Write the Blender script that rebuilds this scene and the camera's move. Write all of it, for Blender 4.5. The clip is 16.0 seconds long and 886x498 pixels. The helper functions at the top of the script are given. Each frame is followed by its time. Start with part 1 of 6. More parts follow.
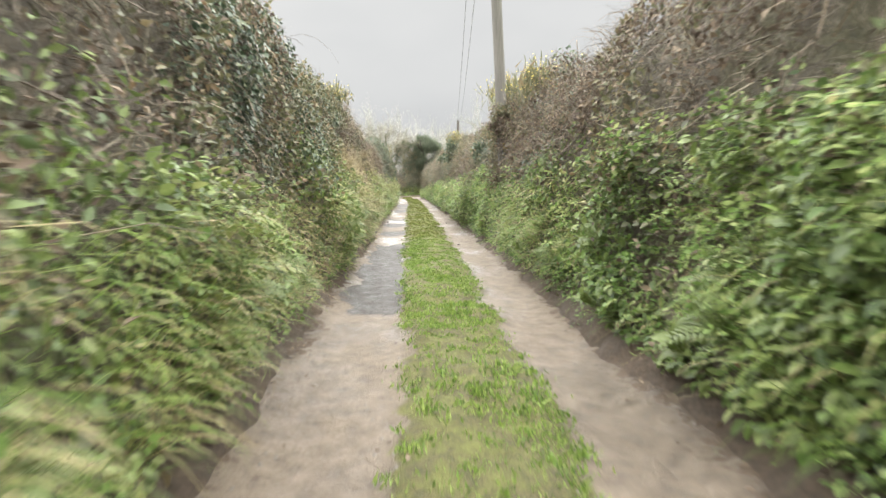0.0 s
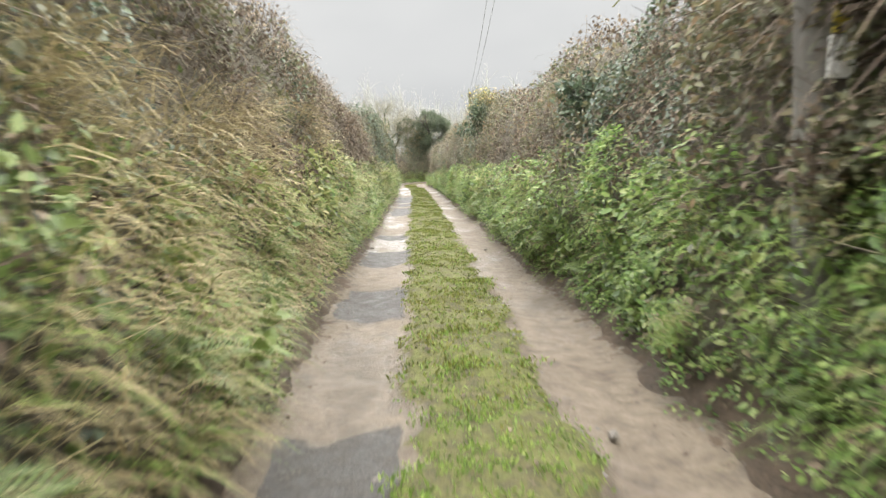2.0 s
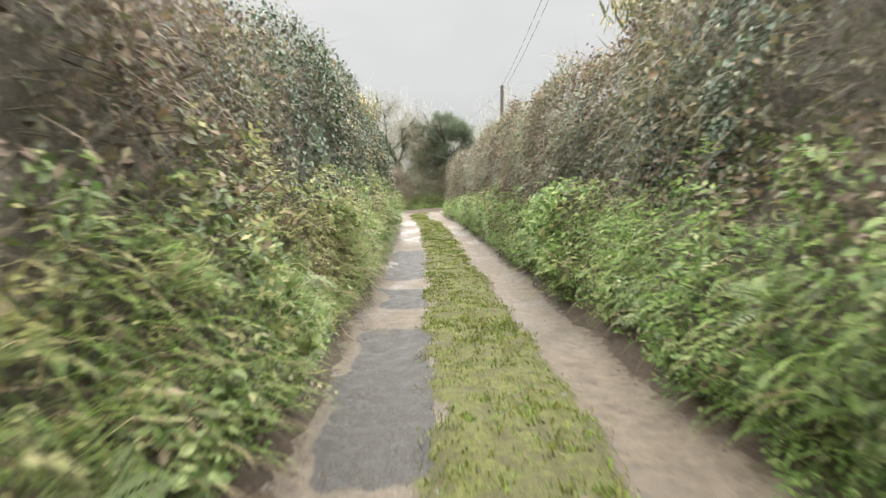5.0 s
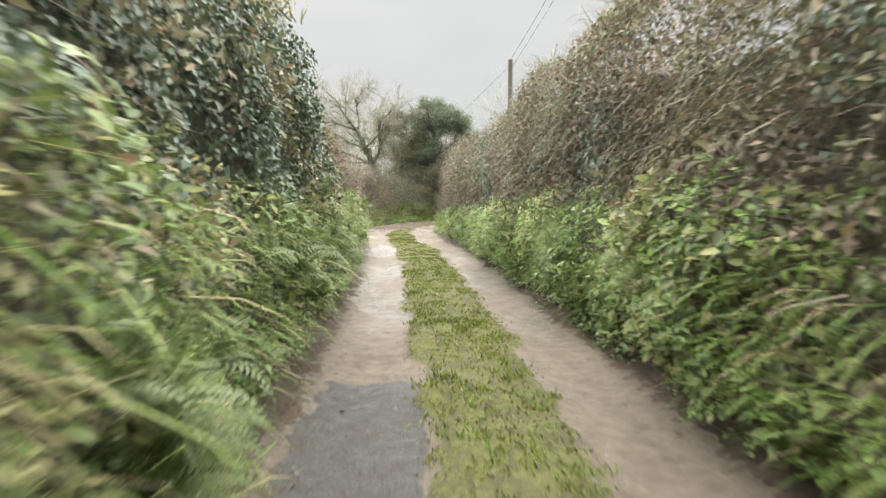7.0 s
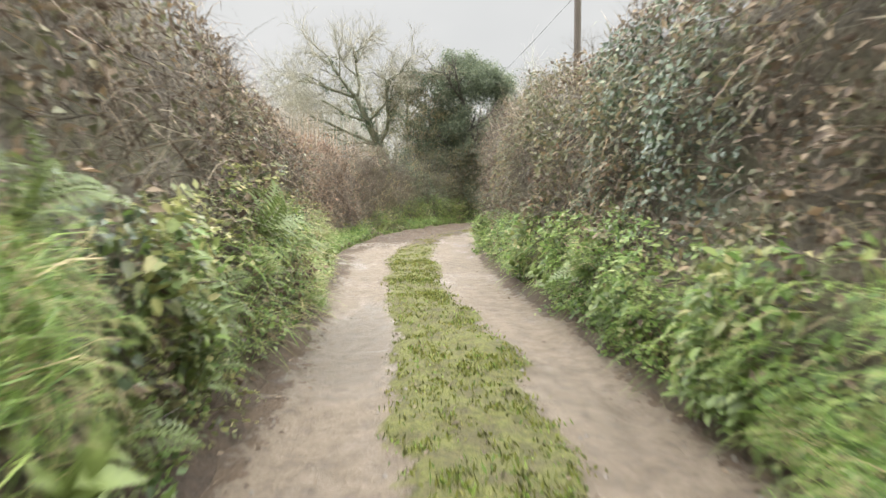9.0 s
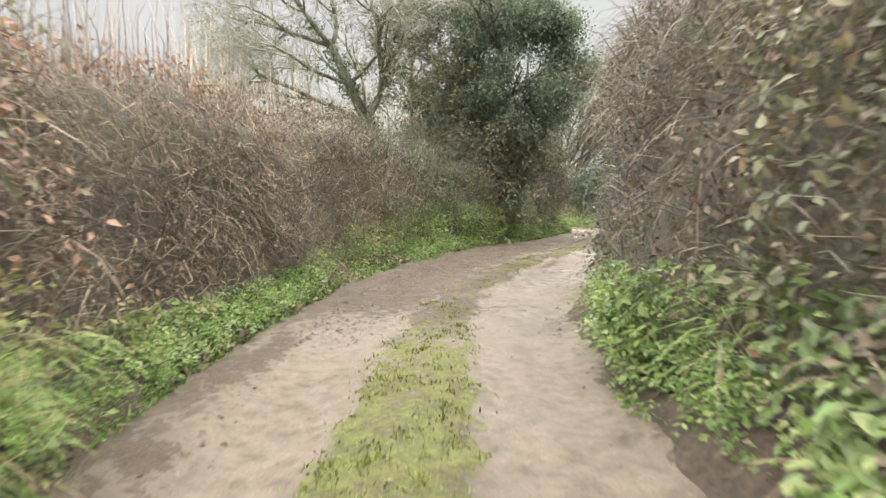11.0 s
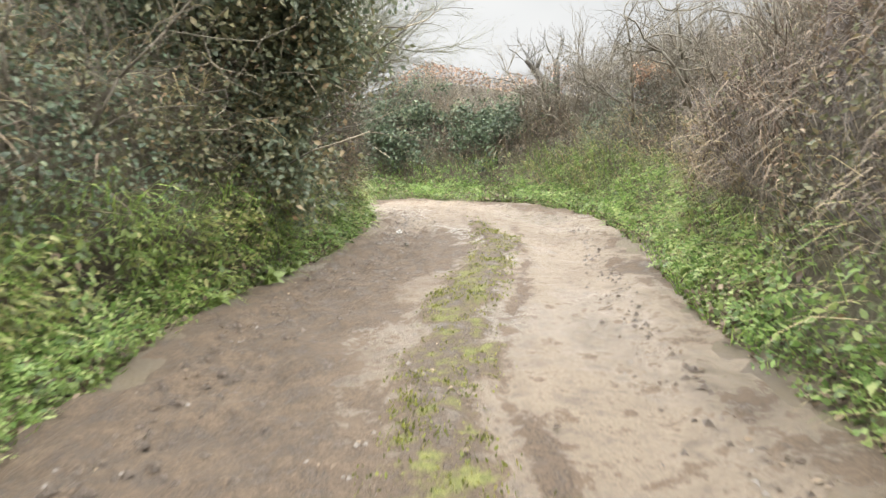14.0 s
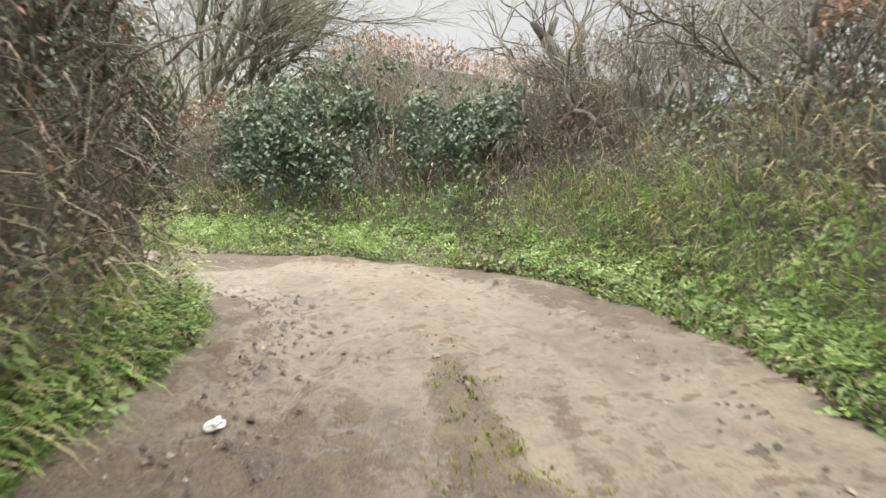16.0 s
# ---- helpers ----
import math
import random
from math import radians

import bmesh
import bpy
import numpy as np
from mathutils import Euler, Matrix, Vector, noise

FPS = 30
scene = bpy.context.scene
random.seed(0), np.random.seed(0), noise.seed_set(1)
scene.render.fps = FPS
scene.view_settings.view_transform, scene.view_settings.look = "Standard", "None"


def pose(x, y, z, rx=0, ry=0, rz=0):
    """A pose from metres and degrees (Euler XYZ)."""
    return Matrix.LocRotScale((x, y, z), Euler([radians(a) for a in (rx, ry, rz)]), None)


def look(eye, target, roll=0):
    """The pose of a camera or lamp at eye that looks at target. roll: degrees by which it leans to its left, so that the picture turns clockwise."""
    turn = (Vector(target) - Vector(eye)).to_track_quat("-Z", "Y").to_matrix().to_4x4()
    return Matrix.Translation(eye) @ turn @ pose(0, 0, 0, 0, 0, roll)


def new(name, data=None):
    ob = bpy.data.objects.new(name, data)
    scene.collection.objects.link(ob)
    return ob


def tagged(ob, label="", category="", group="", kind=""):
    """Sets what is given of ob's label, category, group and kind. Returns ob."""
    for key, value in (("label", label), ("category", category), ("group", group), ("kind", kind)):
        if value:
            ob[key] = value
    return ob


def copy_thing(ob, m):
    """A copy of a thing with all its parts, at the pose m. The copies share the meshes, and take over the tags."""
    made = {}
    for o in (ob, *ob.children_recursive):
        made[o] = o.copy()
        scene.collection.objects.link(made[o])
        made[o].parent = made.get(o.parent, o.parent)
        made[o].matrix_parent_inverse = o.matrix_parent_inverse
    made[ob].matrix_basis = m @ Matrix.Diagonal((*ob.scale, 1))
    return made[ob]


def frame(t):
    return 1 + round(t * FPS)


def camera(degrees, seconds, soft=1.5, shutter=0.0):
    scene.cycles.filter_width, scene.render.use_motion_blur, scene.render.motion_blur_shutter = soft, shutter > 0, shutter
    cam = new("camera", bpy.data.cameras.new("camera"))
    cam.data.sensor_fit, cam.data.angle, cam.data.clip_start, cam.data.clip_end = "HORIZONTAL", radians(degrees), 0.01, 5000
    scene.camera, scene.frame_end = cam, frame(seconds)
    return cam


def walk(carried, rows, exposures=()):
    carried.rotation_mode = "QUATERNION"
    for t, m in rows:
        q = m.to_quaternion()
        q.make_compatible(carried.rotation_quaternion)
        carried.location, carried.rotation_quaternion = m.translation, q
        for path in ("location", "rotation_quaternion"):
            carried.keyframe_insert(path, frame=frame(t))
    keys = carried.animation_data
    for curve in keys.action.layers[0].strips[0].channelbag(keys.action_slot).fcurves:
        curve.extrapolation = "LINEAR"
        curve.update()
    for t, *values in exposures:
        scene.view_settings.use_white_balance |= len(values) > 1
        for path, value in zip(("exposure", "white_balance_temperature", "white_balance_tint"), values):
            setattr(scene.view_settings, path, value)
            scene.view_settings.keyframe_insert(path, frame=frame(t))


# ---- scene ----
# ---- camera ----
cam = camera(70.3, 16.0, soft=1.4, shutter=0.27)
PATH = [
    (0, (0.041, 0.334, 1.213), (0.143, 2.321, 1.008), 0.1),
    (0.5, (0.053, 2.712, 1.256), (0.163, 4.697, 1.042), 0.4),
    (1, (0.041, 5.04, 1.279), (0.154, 7.024, 1.051), 0.2),
    (1.5, (0.021, 7.471, 1.286), (0.127, 9.454, 1.044), -0.3),
    (2, (0.04, 9.856, 1.332), (0.126, 11.837, 1.073), -0.6),
    (2.5, (0.068, 12.282, 1.364), (0.129, 14.263, 1.092), -0.7),
    (3, (-0.04, 14.875, 1.42), (-0.011, 16.859, 1.166), -0.4),
    (3.5, (0.037, 17.283, 1.422), (0.05, 19.268, 1.18), -1.0),
    (6, (-0.192, 29.547, 1.252), (-0.085, 31.537, 1.085), 0.0),
    (6.5, (-0.159, 31.831, 1.239), (-0.042, 33.821, 1.074), -0.3),
    (7, (-0.13, 34.029, 1.211), (-0.01, 36.019, 1.048), -0.2),
    (7.5, (-0.094, 36.271, 1.245), (0.017, 38.261, 1.078), -0.3),
    (8, (-0.098, 38.577, 1.237), (0.004, 40.568, 1.073), -0.1),
    (8.5, (-0.053, 40.946, 1.234), (0.026, 42.937, 1.06), -0.4),
    (9, (-0.047, 43.129, 1.228), (0.007, 45.12, 1.042), -0.6),
    (9.5, (-0.132, 45.341, 1.199), (-0.101, 47.331, 1.009), -0.5),
    (12, (-0.15, 54.857, 1.251), (-0.129, 56.849, 1.079), -0.6),
    (12.5, (-0.25, 56.083, 1.3), (0.007, 58.054, 1.082), -1.6),
    (13, (-0.13, 57.425, 1.298), (0.352, 59.343, 1.005), -1.8),
    (13.5, (0.094, 58.912, 1.237), (0.772, 60.759, 0.877), -2.3),
    (14, (0.499, 60.224, 1.242), (1.342, 62.002, 0.887), -2.0),
    (14.5, (1.039, 61.467, 1.221), (1.983, 63.203, 0.912), -2.1),
    (15, (1.711, 62.709, 1.232), (2.691, 64.429, 0.946), -1.2),
    (15.5, (2.459, 63.921, 1.192), (3.434, 65.642, 0.896), -0.8),
    (16, (3.108, 65.099, 1.181), (4.056, 66.831, 0.865), -0.5),
]
walk(cam, [(t, look(eye, target, roll)) for t, eye, target, roll in PATH], exposures=[(0.0, 2.63), (9.7, 2.65), (12.0, 2.72), (13.0, 2.78), (14.0, 2.88), (15.0, 2.88), (15.5, 2.82), (16.0, 2.74)])

# ---- sky and sun: bright even overcast ----
world = bpy.data.worlds.new("overcast_sky")
scene.world = world
world.use_nodes = True
wn, wl = world.node_tree.nodes, world.node_tree.links
wn.clear()
w_out = wn.new("ShaderNodeOutputWorld")
w_bg = wn.new("ShaderNodeBackground")
w_sky = wn.new("ShaderNodeTexSky")
w_sky.sky_type = "NISHITA"
w_sky.sun_disc = False
w_sky.sun_elevation = radians(74)
w_sky.sun_rotation = radians(10)
w_sky.air_density = 1.0
w_sky.dust_density = 4.0
w_hsv = wn.new("ShaderNodeHueSaturation")
w_hsv.inputs["Saturation"].default_value = 0.12
w_hsv.inputs["Value"].default_value = 0.045
w_tc = wn.new("ShaderNodeTexCoord")
w_map = wn.new("ShaderNodeMapping")
w_map.inputs["Scale"].default_value = (1.0, 1.0, 2.2)
w_noise = wn.new("ShaderNodeTexNoise")
w_noise.inputs["Scale"].default_value = 2.1
w_noise.inputs["Detail"].default_value = 4.0
w_noise.inputs["Roughness"].default_value = 0.45
w_ramp = wn.new("ShaderNodeValToRGB")
w_ramp.color_ramp.elements[0].position = 0.25
w_ramp.color_ramp.elements[0].color = (0.60, 0.615, 0.62, 1)
w_ramp.color_ramp.elements[1].position = 0.75
w_ramp.color_ramp.elements[1].color = (0.80, 0.80, 0.79, 1)
w_mix = wn.new("ShaderNodeMixRGB")
w_mix.inputs[0].default_value = 0.8
wl.new(w_tc.outputs["Generated"], w_map.inputs["Vector"])
wl.new(w_map.outputs[0], w_noise.inputs["Vector"])
wl.new(w_noise.outputs["Fac"], w_ramp.inputs[0])
wl.new(w_sky.outputs[0], w_hsv.inputs["Color"])
wl.new(w_hsv.outputs[0], w_mix.inputs[1])
wl.new(w_ramp.outputs[0], w_mix.inputs[2])
wl.new(w_mix.outputs[0], w_bg.inputs["Color"])
w_bg.inputs["Strength"].default_value = 0.198
wl.new(w_bg.outputs[0], w_out.inputs["Surface"])

sun_data = bpy.data.lights.new("sun", "SUN")
sun_data.energy = 3.2
sun_data.angle = radians(150)
sun_data.color = (1.0, 0.995, 0.985)
sun = new("sun", sun_data)
sun.matrix_world = look((0, 0, 40), (2, -11, 0))

# ---- materials ----
def nodes_of(name):
    m = bpy.data.materials.new(name)
    m.use_nodes = True
    m.node_tree.nodes.clear()
    return m, m.node_tree.nodes, m.node_tree.links


def ramp_node(N, stops):
    r = N.new("ShaderNodeValToRGB")
    e = r.color_ramp.elements
    while len(e) < len(stops):
        e.new(0.5)
    for el, (p, c) in zip(e, stops):
        el.position, el.color = p, (*c, 1)
    return r


def noise_node(N, L, scale, detail=5.0, rough=0.6, stretch=None):
    tc = N.new("ShaderNodeTexCoord")
    n = N.new("ShaderNodeTexNoise")
    n.inputs["Scale"].default_value = scale
    n.inputs["Detail"].default_value = detail
    n.inputs["Roughness"].default_value = rough
    if stretch:
        mp = N.new("ShaderNodeMapping")
        mp.inputs["Scale"].default_value = stretch
        L.new(tc.outputs["Object"], mp.inputs["Vector"])
        L.new(mp.outputs[0], n.inputs["Vector"])
    else:
        L.new(tc.outputs["Object"], n.inputs["Vector"])
    return n


def leaf_material(name, stops, rough=0.45, through_light=0.3, patch=0.6, gloss=0.45):
    """Leaves that differ one by one, and in patches about a metre wide."""
    m, N, L = nodes_of(name)
    out = N.new("ShaderNodeOutputMaterial")
    geo = N.new("ShaderNodeNewGeometry")
    big = noise_node(N, L, 1.1, 3.0, 0.5)
    mix = N.new("ShaderNodeMath")
    mix.operation = "MULTIPLY_ADD"
    mix.inputs[1].default_value = patch
    sub = N.new("ShaderNodeMath")
    sub.operation = "SUBTRACT"
    sub.inputs[1].default_value = 0.5
    L.new(big.outputs["Fac"], sub.inputs[0])
    L.new(sub.outputs[0], mix.inputs[0])
    L.new(geo.outputs["Random Per Island"], mix.inputs[2])
    r = ramp_node(N, stops)
    L.new(mix.outputs[0], r.inputs[0])
    fine = noise_node(N, L, 60.0, 2.0, 0.5)
    vary = N.new("ShaderNodeMixRGB")
    vary.blend_type = "OVERLAY"
    vary.inputs[0].default_value = 0.35
    L.new(r.outputs[0], vary.inputs[1])
    L.new(fine.outputs["Fac"], vary.inputs[2])
    p = N.new("ShaderNodeBsdfPrincipled")
    p.inputs["Roughness"].default_value = rough
    p.inputs["Specular IOR Level"].default_value = gloss
    L.new(vary.outputs[0], p.inputs["Base Color"])
    t = N.new("ShaderNodeBsdfTranslucent")
    L.new(vary.outputs[0], t.inputs["Color"])
    s = N.new("ShaderNodeMixShader")
    s.inputs[0].default_value = through_light
    L.new(p.outputs[0], s.inputs[1])
    L.new(t.outputs[0], s.inputs[2])
    L.new(s.outputs[0], out.inputs["Surface"])
    return m


def ground_material(name, big_stops, small_stops, mixf, scale=1.2, fine=45.0, rough=(0.55, 0.95), bump=0.5, dist=0.02, stretch=None):
    """Earth, road and bark: stains over grain, with relief."""
    m, N, L = nodes_of(name)
    out = N.new("ShaderNodeOutputMaterial")
    p = N.new("ShaderNodeBsdfPrincipled")
    n1 = noise_node(N, L, scale, 8.0, 0.65, stretch)
    n2 = noise_node(N, L, fine, 6.0, 0.7, stretch)
    r1, r2 = ramp_node(N, big_stops), ramp_node(N, small_stops)
    L.new(n1.outputs["Fac"], r1.inputs[0])
    L.new(n2.outputs["Fac"], r2.inputs[0])
    mx = N.new("ShaderNodeMixRGB")
    mx.blend_type = "MIX"
    mx.inputs[0].default_value = mixf
    L.new(r1.outputs[0], mx.inputs[1])
    L.new(r2.outputs[0], mx.inputs[2])
    L.new(mx.outputs[0], p.inputs["Base Color"])
    mr = N.new("ShaderNodeMapRange")
    mr.inputs["From Min"].default_value, mr.inputs["From Max"].default_value = 0.35, 0.65
    mr.inputs["To Min"].default_value, mr.inputs["To Max"].default_value = rough
    L.new(n1.outputs["Fac"], mr.inputs["Value"])
    L.new(mr.outputs[0], p.inputs["Roughness"])
    ad = N.new("ShaderNodeMath")
    ad.operation = "ADD"
    L.new(n1.outputs["Fac"], ad.inputs[0])
    L.new(n2.outputs["Fac"], ad.inputs[1])
    b = N.new("ShaderNodeBump")
    b.inputs["Strength"].default_value = bump
    b.inputs["Distance"].default_value = dist
    L.new(ad.outputs[0], b.inputs["Height"])
    L.new(b.outputs[0], p.inputs["Normal"])
    L.new(p.outputs[0], out.inputs["Surface"])
    return m


def plain_material(name, color, rough=0.6, grain=0.12, scale=30.0):
    a = tuple(max(0.0, c * (1 - 2 * grain)) for c in color)
    b = tuple(c * (1 + 2 * grain) for c in color)
    return ground_material(name, [(0.3, a), (0.7, b)], [(0.3, a), (0.7, b)], 0.5, 2.0, scale, (rough * 0.9, rough), 0.15, 0.004)


M_HERB = leaf_material("fresh_herb_leaf", [(0.0, (0.066, 0.108, 0.034)), (0.35, (0.138, 0.226, 0.060)), (0.7, (0.222, 0.325, 0.092)), (1.0, (0.38, 0.43, 0.18))], 0.42, 0.5, 1.2)
M_YHERB = leaf_material("yellowing_herb_leaf", [(0.0, (0.086, 0.098, 0.038)), (0.35, (0.182, 0.205, 0.074)), (0.7, (0.280, 0.292, 0.110)), (1.0, (0.45, 0.41, 0.20))], 0.45, 0.45, 1.1)
M_IVY = leaf_material("dark_ivy_leaf", [(0.0, (0.036, 0.054, 0.033)), (0.5, (0.067, 0.096, 0.055)), (0.85, (0.108, 0.142, 0.082)), (1.0, (0.19, 0.21, 0.12))], 0.38, 0.2, 0.5, 0.32)
M_OLIVE = leaf_material("olive_bramble_leaf", [(0.0, (0.068, 0.074, 0.038)), (0.5, (0.130, 0.133, 0.067)), (0.8, (0.200, 0.183, 0.098)), (1.0, (0.24, 0.165, 0.093))], 0.5, 0.3, 0.7)
M_DEAD = leaf_material("withered_leaf", [(0.0, (0.055, 0.040, 0.029)), (0.45, (0.112, 0.083, 0.058)), (0.8, (0.178, 0.134, 0.092)), (1.0, (0.28, 0.22, 0.152))], 0.8, 0.2, 0.8)
M_RUSSET = leaf_material("russet_beech_leaf", [(0.0, (0.115, 0.066, 0.045)), (0.5, (0.220, 0.128, 0.080)), (1.0, (0.37, 0.235, 0.150))], 0.7, 0.25, 0.5)
M_STRAW = leaf_material("straw_grass_blade", [(0.0, (0.185, 0.165, 0.078)), (0.5, (0.335, 0.275, 0.138)), (1.0, (0.520, 0.430, 0.245))], 0.7, 0.25, 0.4)
M_GRASS = leaf_material("verge_grass_blade", [(0.0, (0.088, 0.150, 0.032)), (0.5, (0.180, 0.288, 0.052)), (1.0, (0.335, 0.420, 0.115))], 0.5, 0.35, 0.7)
M_MOSSY = leaf_material("short_mossy_grass", [(0.0, (0.055, 0.060, 0.014)), (0.35, (0.112, 0.130, 0.020)), (0.7, (0.185, 0.205, 0.034)), (1.0, (0.26, 0.24, 0.075))], 0.6, 0.3, 1.3)
M_FERN = leaf_material("fern_green", [(0.0, (0.080, 0.112, 0.034)), (0.5, (0.148, 0.195, 0.054)), (1.0, (0.25, 0.28, 0.09))], 0.5, 0.35, 0.8)
M_BRAMBLE = leaf_material("deep_green_bramble_leaf", [(0.0, (0.065, 0.095, 0.032)), (0.5, (0.125, 0.175, 0.052)), (1.0, (0.21, 0.26, 0.085))], 0.5, 0.3, 0.6)
M_GORSE = leaf_material("gorse_flower", [(0.0, (0.142, 0.165, 0.062)), (0.4, (0.569, 0.477, 0.121)), (1.0, (0.837, 0.676, 0.183))], 0.6, 0.25, 0.3)
M_HOLLY = leaf_material("holly_leaf", [(0.0, (0.072, 0.090, 0.058)), (0.5, (0.108, 0.134, 0.084)), (0.9, (0.155, 0.178, 0.112)), (1.0, (0.23, 0.23, 0.15))], 0.42, 0.45, 0.6, 0.35)
M_TWIG = leaf_material("bare_twig", [(0.0, (0.048, 0.042, 0.032)), (0.5, (0.104, 0.088, 0.063)), (0.85, (0.182, 0.154, 0.110)), (1.0, (0.36, 0.310, 0.225))], 0.75, 0.0, 0.4)
M_GREYTWIG = leaf_material("grey_thorn_twig", [(0.0, (0.036, 0.032, 0.029)), (0.5, (0.078, 0.068, 0.060)), (0.9, (0.150, 0.132, 0.115)), (1.0, (0.30, 0.265, 0.22))], 0.8, 0.0, 0.4)
M_BEECHTWIG = leaf_material("beech_twig", [(0.0, (0.092, 0.062, 0.045)), (0.5, (0.180, 0.124, 0.086)), (1.0, (0.41, 0.31, 0.215))], 0.7, 0.0, 0.4)
# bank core: earth and thatch, toned dark so gaps between leaves read as shade
M_CORE = ground_material("gap_shade_thatch", [(0.38, (0.048, 0.040, 0.028)), (0.5, (0.090, 0.078, 0.050)), (0.62, (0.090, 0.094, 0.046))], [(0.38, (0.036, 0.031, 0.021)), (0.62, (0.170, 0.140, 0.094))], 0.5, 1.5, 24.0, (0.85, 1.0), 1.0, 0.06)
M_EARTH = ground_material("verge_earth", [(0.3, (0.056, 0.041, 0.027)), (0.55, (0.094, 0.075, 0.045)), (0.75, (0.075, 0.098, 0.034))], [(0.3, (0.045, 0.034, 0.022)), (0.7, (0.143, 0.112, 0.075))], 0.4, 1.4, 40.0, (0.6, 0.95), 0.8, 0.03)
M_FIELD = ground_material("pasture", [(0.3, (0.075, 0.125, 0.030)), (0.7, (0.13, 0.185, 0.050))], [(0.3, (0.06, 0.09, 0.025)), (0.7, (0.17, 0.20, 0.07))], 0.4, 0.15, 9.0, (0.7, 0.95), 0.5, 0.05)
M_MUD = ground_material("wet_mud", [(0.38, (0.045, 0.032, 0.023)), (0.6, (0.105, 0.078, 0.055))], [(0.38, (0.040, 0.029, 0.021)), (0.62, (0.15, 0.115, 0.085))], 0.45, 2.5, 30.0, (0.3, 0.8), 1.0, 0.04)
M_SOIL = ground_material("dark_crumbling_soil", [(0.38, (0.040, 0.027, 0.017)), (0.6, (0.082, 0.057, 0.037))], [(0.38, (0.030, 0.021, 0.014)), (0.62, (0.125, 0.090, 0.060))], 0.5, 2.5, 30.0, (0.8, 1.0), 1.0, 0.04)
M_BARK = ground_material("grey_bark", [(0.38, (0.044, 0.040, 0.034)), (0.62, (0.092, 0.084, 0.070))], [(0.36, (0.028, 0.026, 0.022)), (0.64, (0.120, 0.112, 0.092))], 0.5, 2.5, 30.0, (0.8, 0.95), 0.9, 0.02, (1, 1, 0.25))
M_BARKG = ground_material("lichened_bark", [(0.38, (0.060, 0.058, 0.036)), (0.62, (0.130, 0.128, 0.080))], [(0.36, (0.040, 0.036, 0.026)), (0.64, (0.17, 0.165, 0.11))], 0.5, 2.5, 30.0, (0.8, 0.95), 0.9, 0.02, (1, 1, 0.25))
M_POLE = ground_material("weathered_pole", [(0.38, (0.048, 0.036, 0.031)), (0.62, (0.082, 0.064, 0.055))], [(0.36, (0.032, 0.026, 0.023)), (0.64, (0.100, 0.080, 0.069))], 0.5, 3.0, 25.0, (0.75, 0.95), 0.6, 0.01, (1, 1, 0.06))
M_LICHEN = ground_material("pale_lichened_twig", [(0.38, (0.150, 0.138, 0.100)), (0.62, (0.255, 0.235, 0.175))], [(0.36, (0.115, 0.104, 0.076)), (0.64, (0.31, 0.285, 0.215))], 0.5, 2.5, 30.0, (0.8, 0.95), 0.6, 0.01)
# far wood: distance haze is put into this pale base colour
M_HAZEWOOD = ground_material("haze_pale_twig", [(0.38, (0.24, 0.23, 0.21)), (0.62, (0.36, 0.345, 0.315))], [(0.36, (0.20, 0.19, 0.17)), (0.64, (0.42, 0.40, 0.36))], 0.5, 2.5, 30.0, (0.85, 0.95), 0.5, 0.01)
M_BROWNBARK = ground_material("brown_thorn_bark", [(0.38, (0.066, 0.057, 0.041)), (0.62, (0.124, 0.107, 0.077))], [(0.36, (0.045, 0.039, 0.029)), (0.64, (0.155, 0.133, 0.097))], 0.5, 2.5, 30.0, (0.8, 0.95), 0.8, 0.01)
M_DARKBARK = ground_material("dark_gnarled_bark", [(0.38, (0.030, 0.026, 0.022)), (0.62, (0.070, 0.060, 0.048))], [(0.36, (0.022, 0.019, 0.016)), (0.64, (0.095, 0.085, 0.066))], 0.5, 2.5, 30.0, (0.8, 0.95), 0.9, 0.02, (1, 1, 0.3))
M_POLEGREY = ground_material("silvered_pole", [(0.38, (0.085, 0.078, 0.068)), (0.62, (0.155, 0.145, 0.128))], [(0.36, (0.060, 0.055, 0.047)), (0.64, (0.19, 0.178, 0.155))], 0.5, 3.0, 25.0, (0.75, 0.95), 0.6, 0.01, (1, 1, 0.06))
M_WHITE = plain_material("white_plate", (0.74, 0.74, 0.70), 0.5, 0.04)
M_YELLOW = plain_material("yellow_plate", (0.62, 0.50, 0.06), 0.5, 0.06)
M_WIRE = plain_material("dark_cable", (0.05, 0.05, 0.052), 0.6)
M_STEEL = plain_material("galvanised_steel", (0.35, 0.35, 0.34), 0.45)
M_QUARTZ = plain_material("pale_quartz", (0.42, 0.40, 0.37), 0.7, 0.1, 18.0)
M_STONE = plain_material("grey_brown_stone", (0.15, 0.132, 0.112), 0.8, 0.1, 18.0)


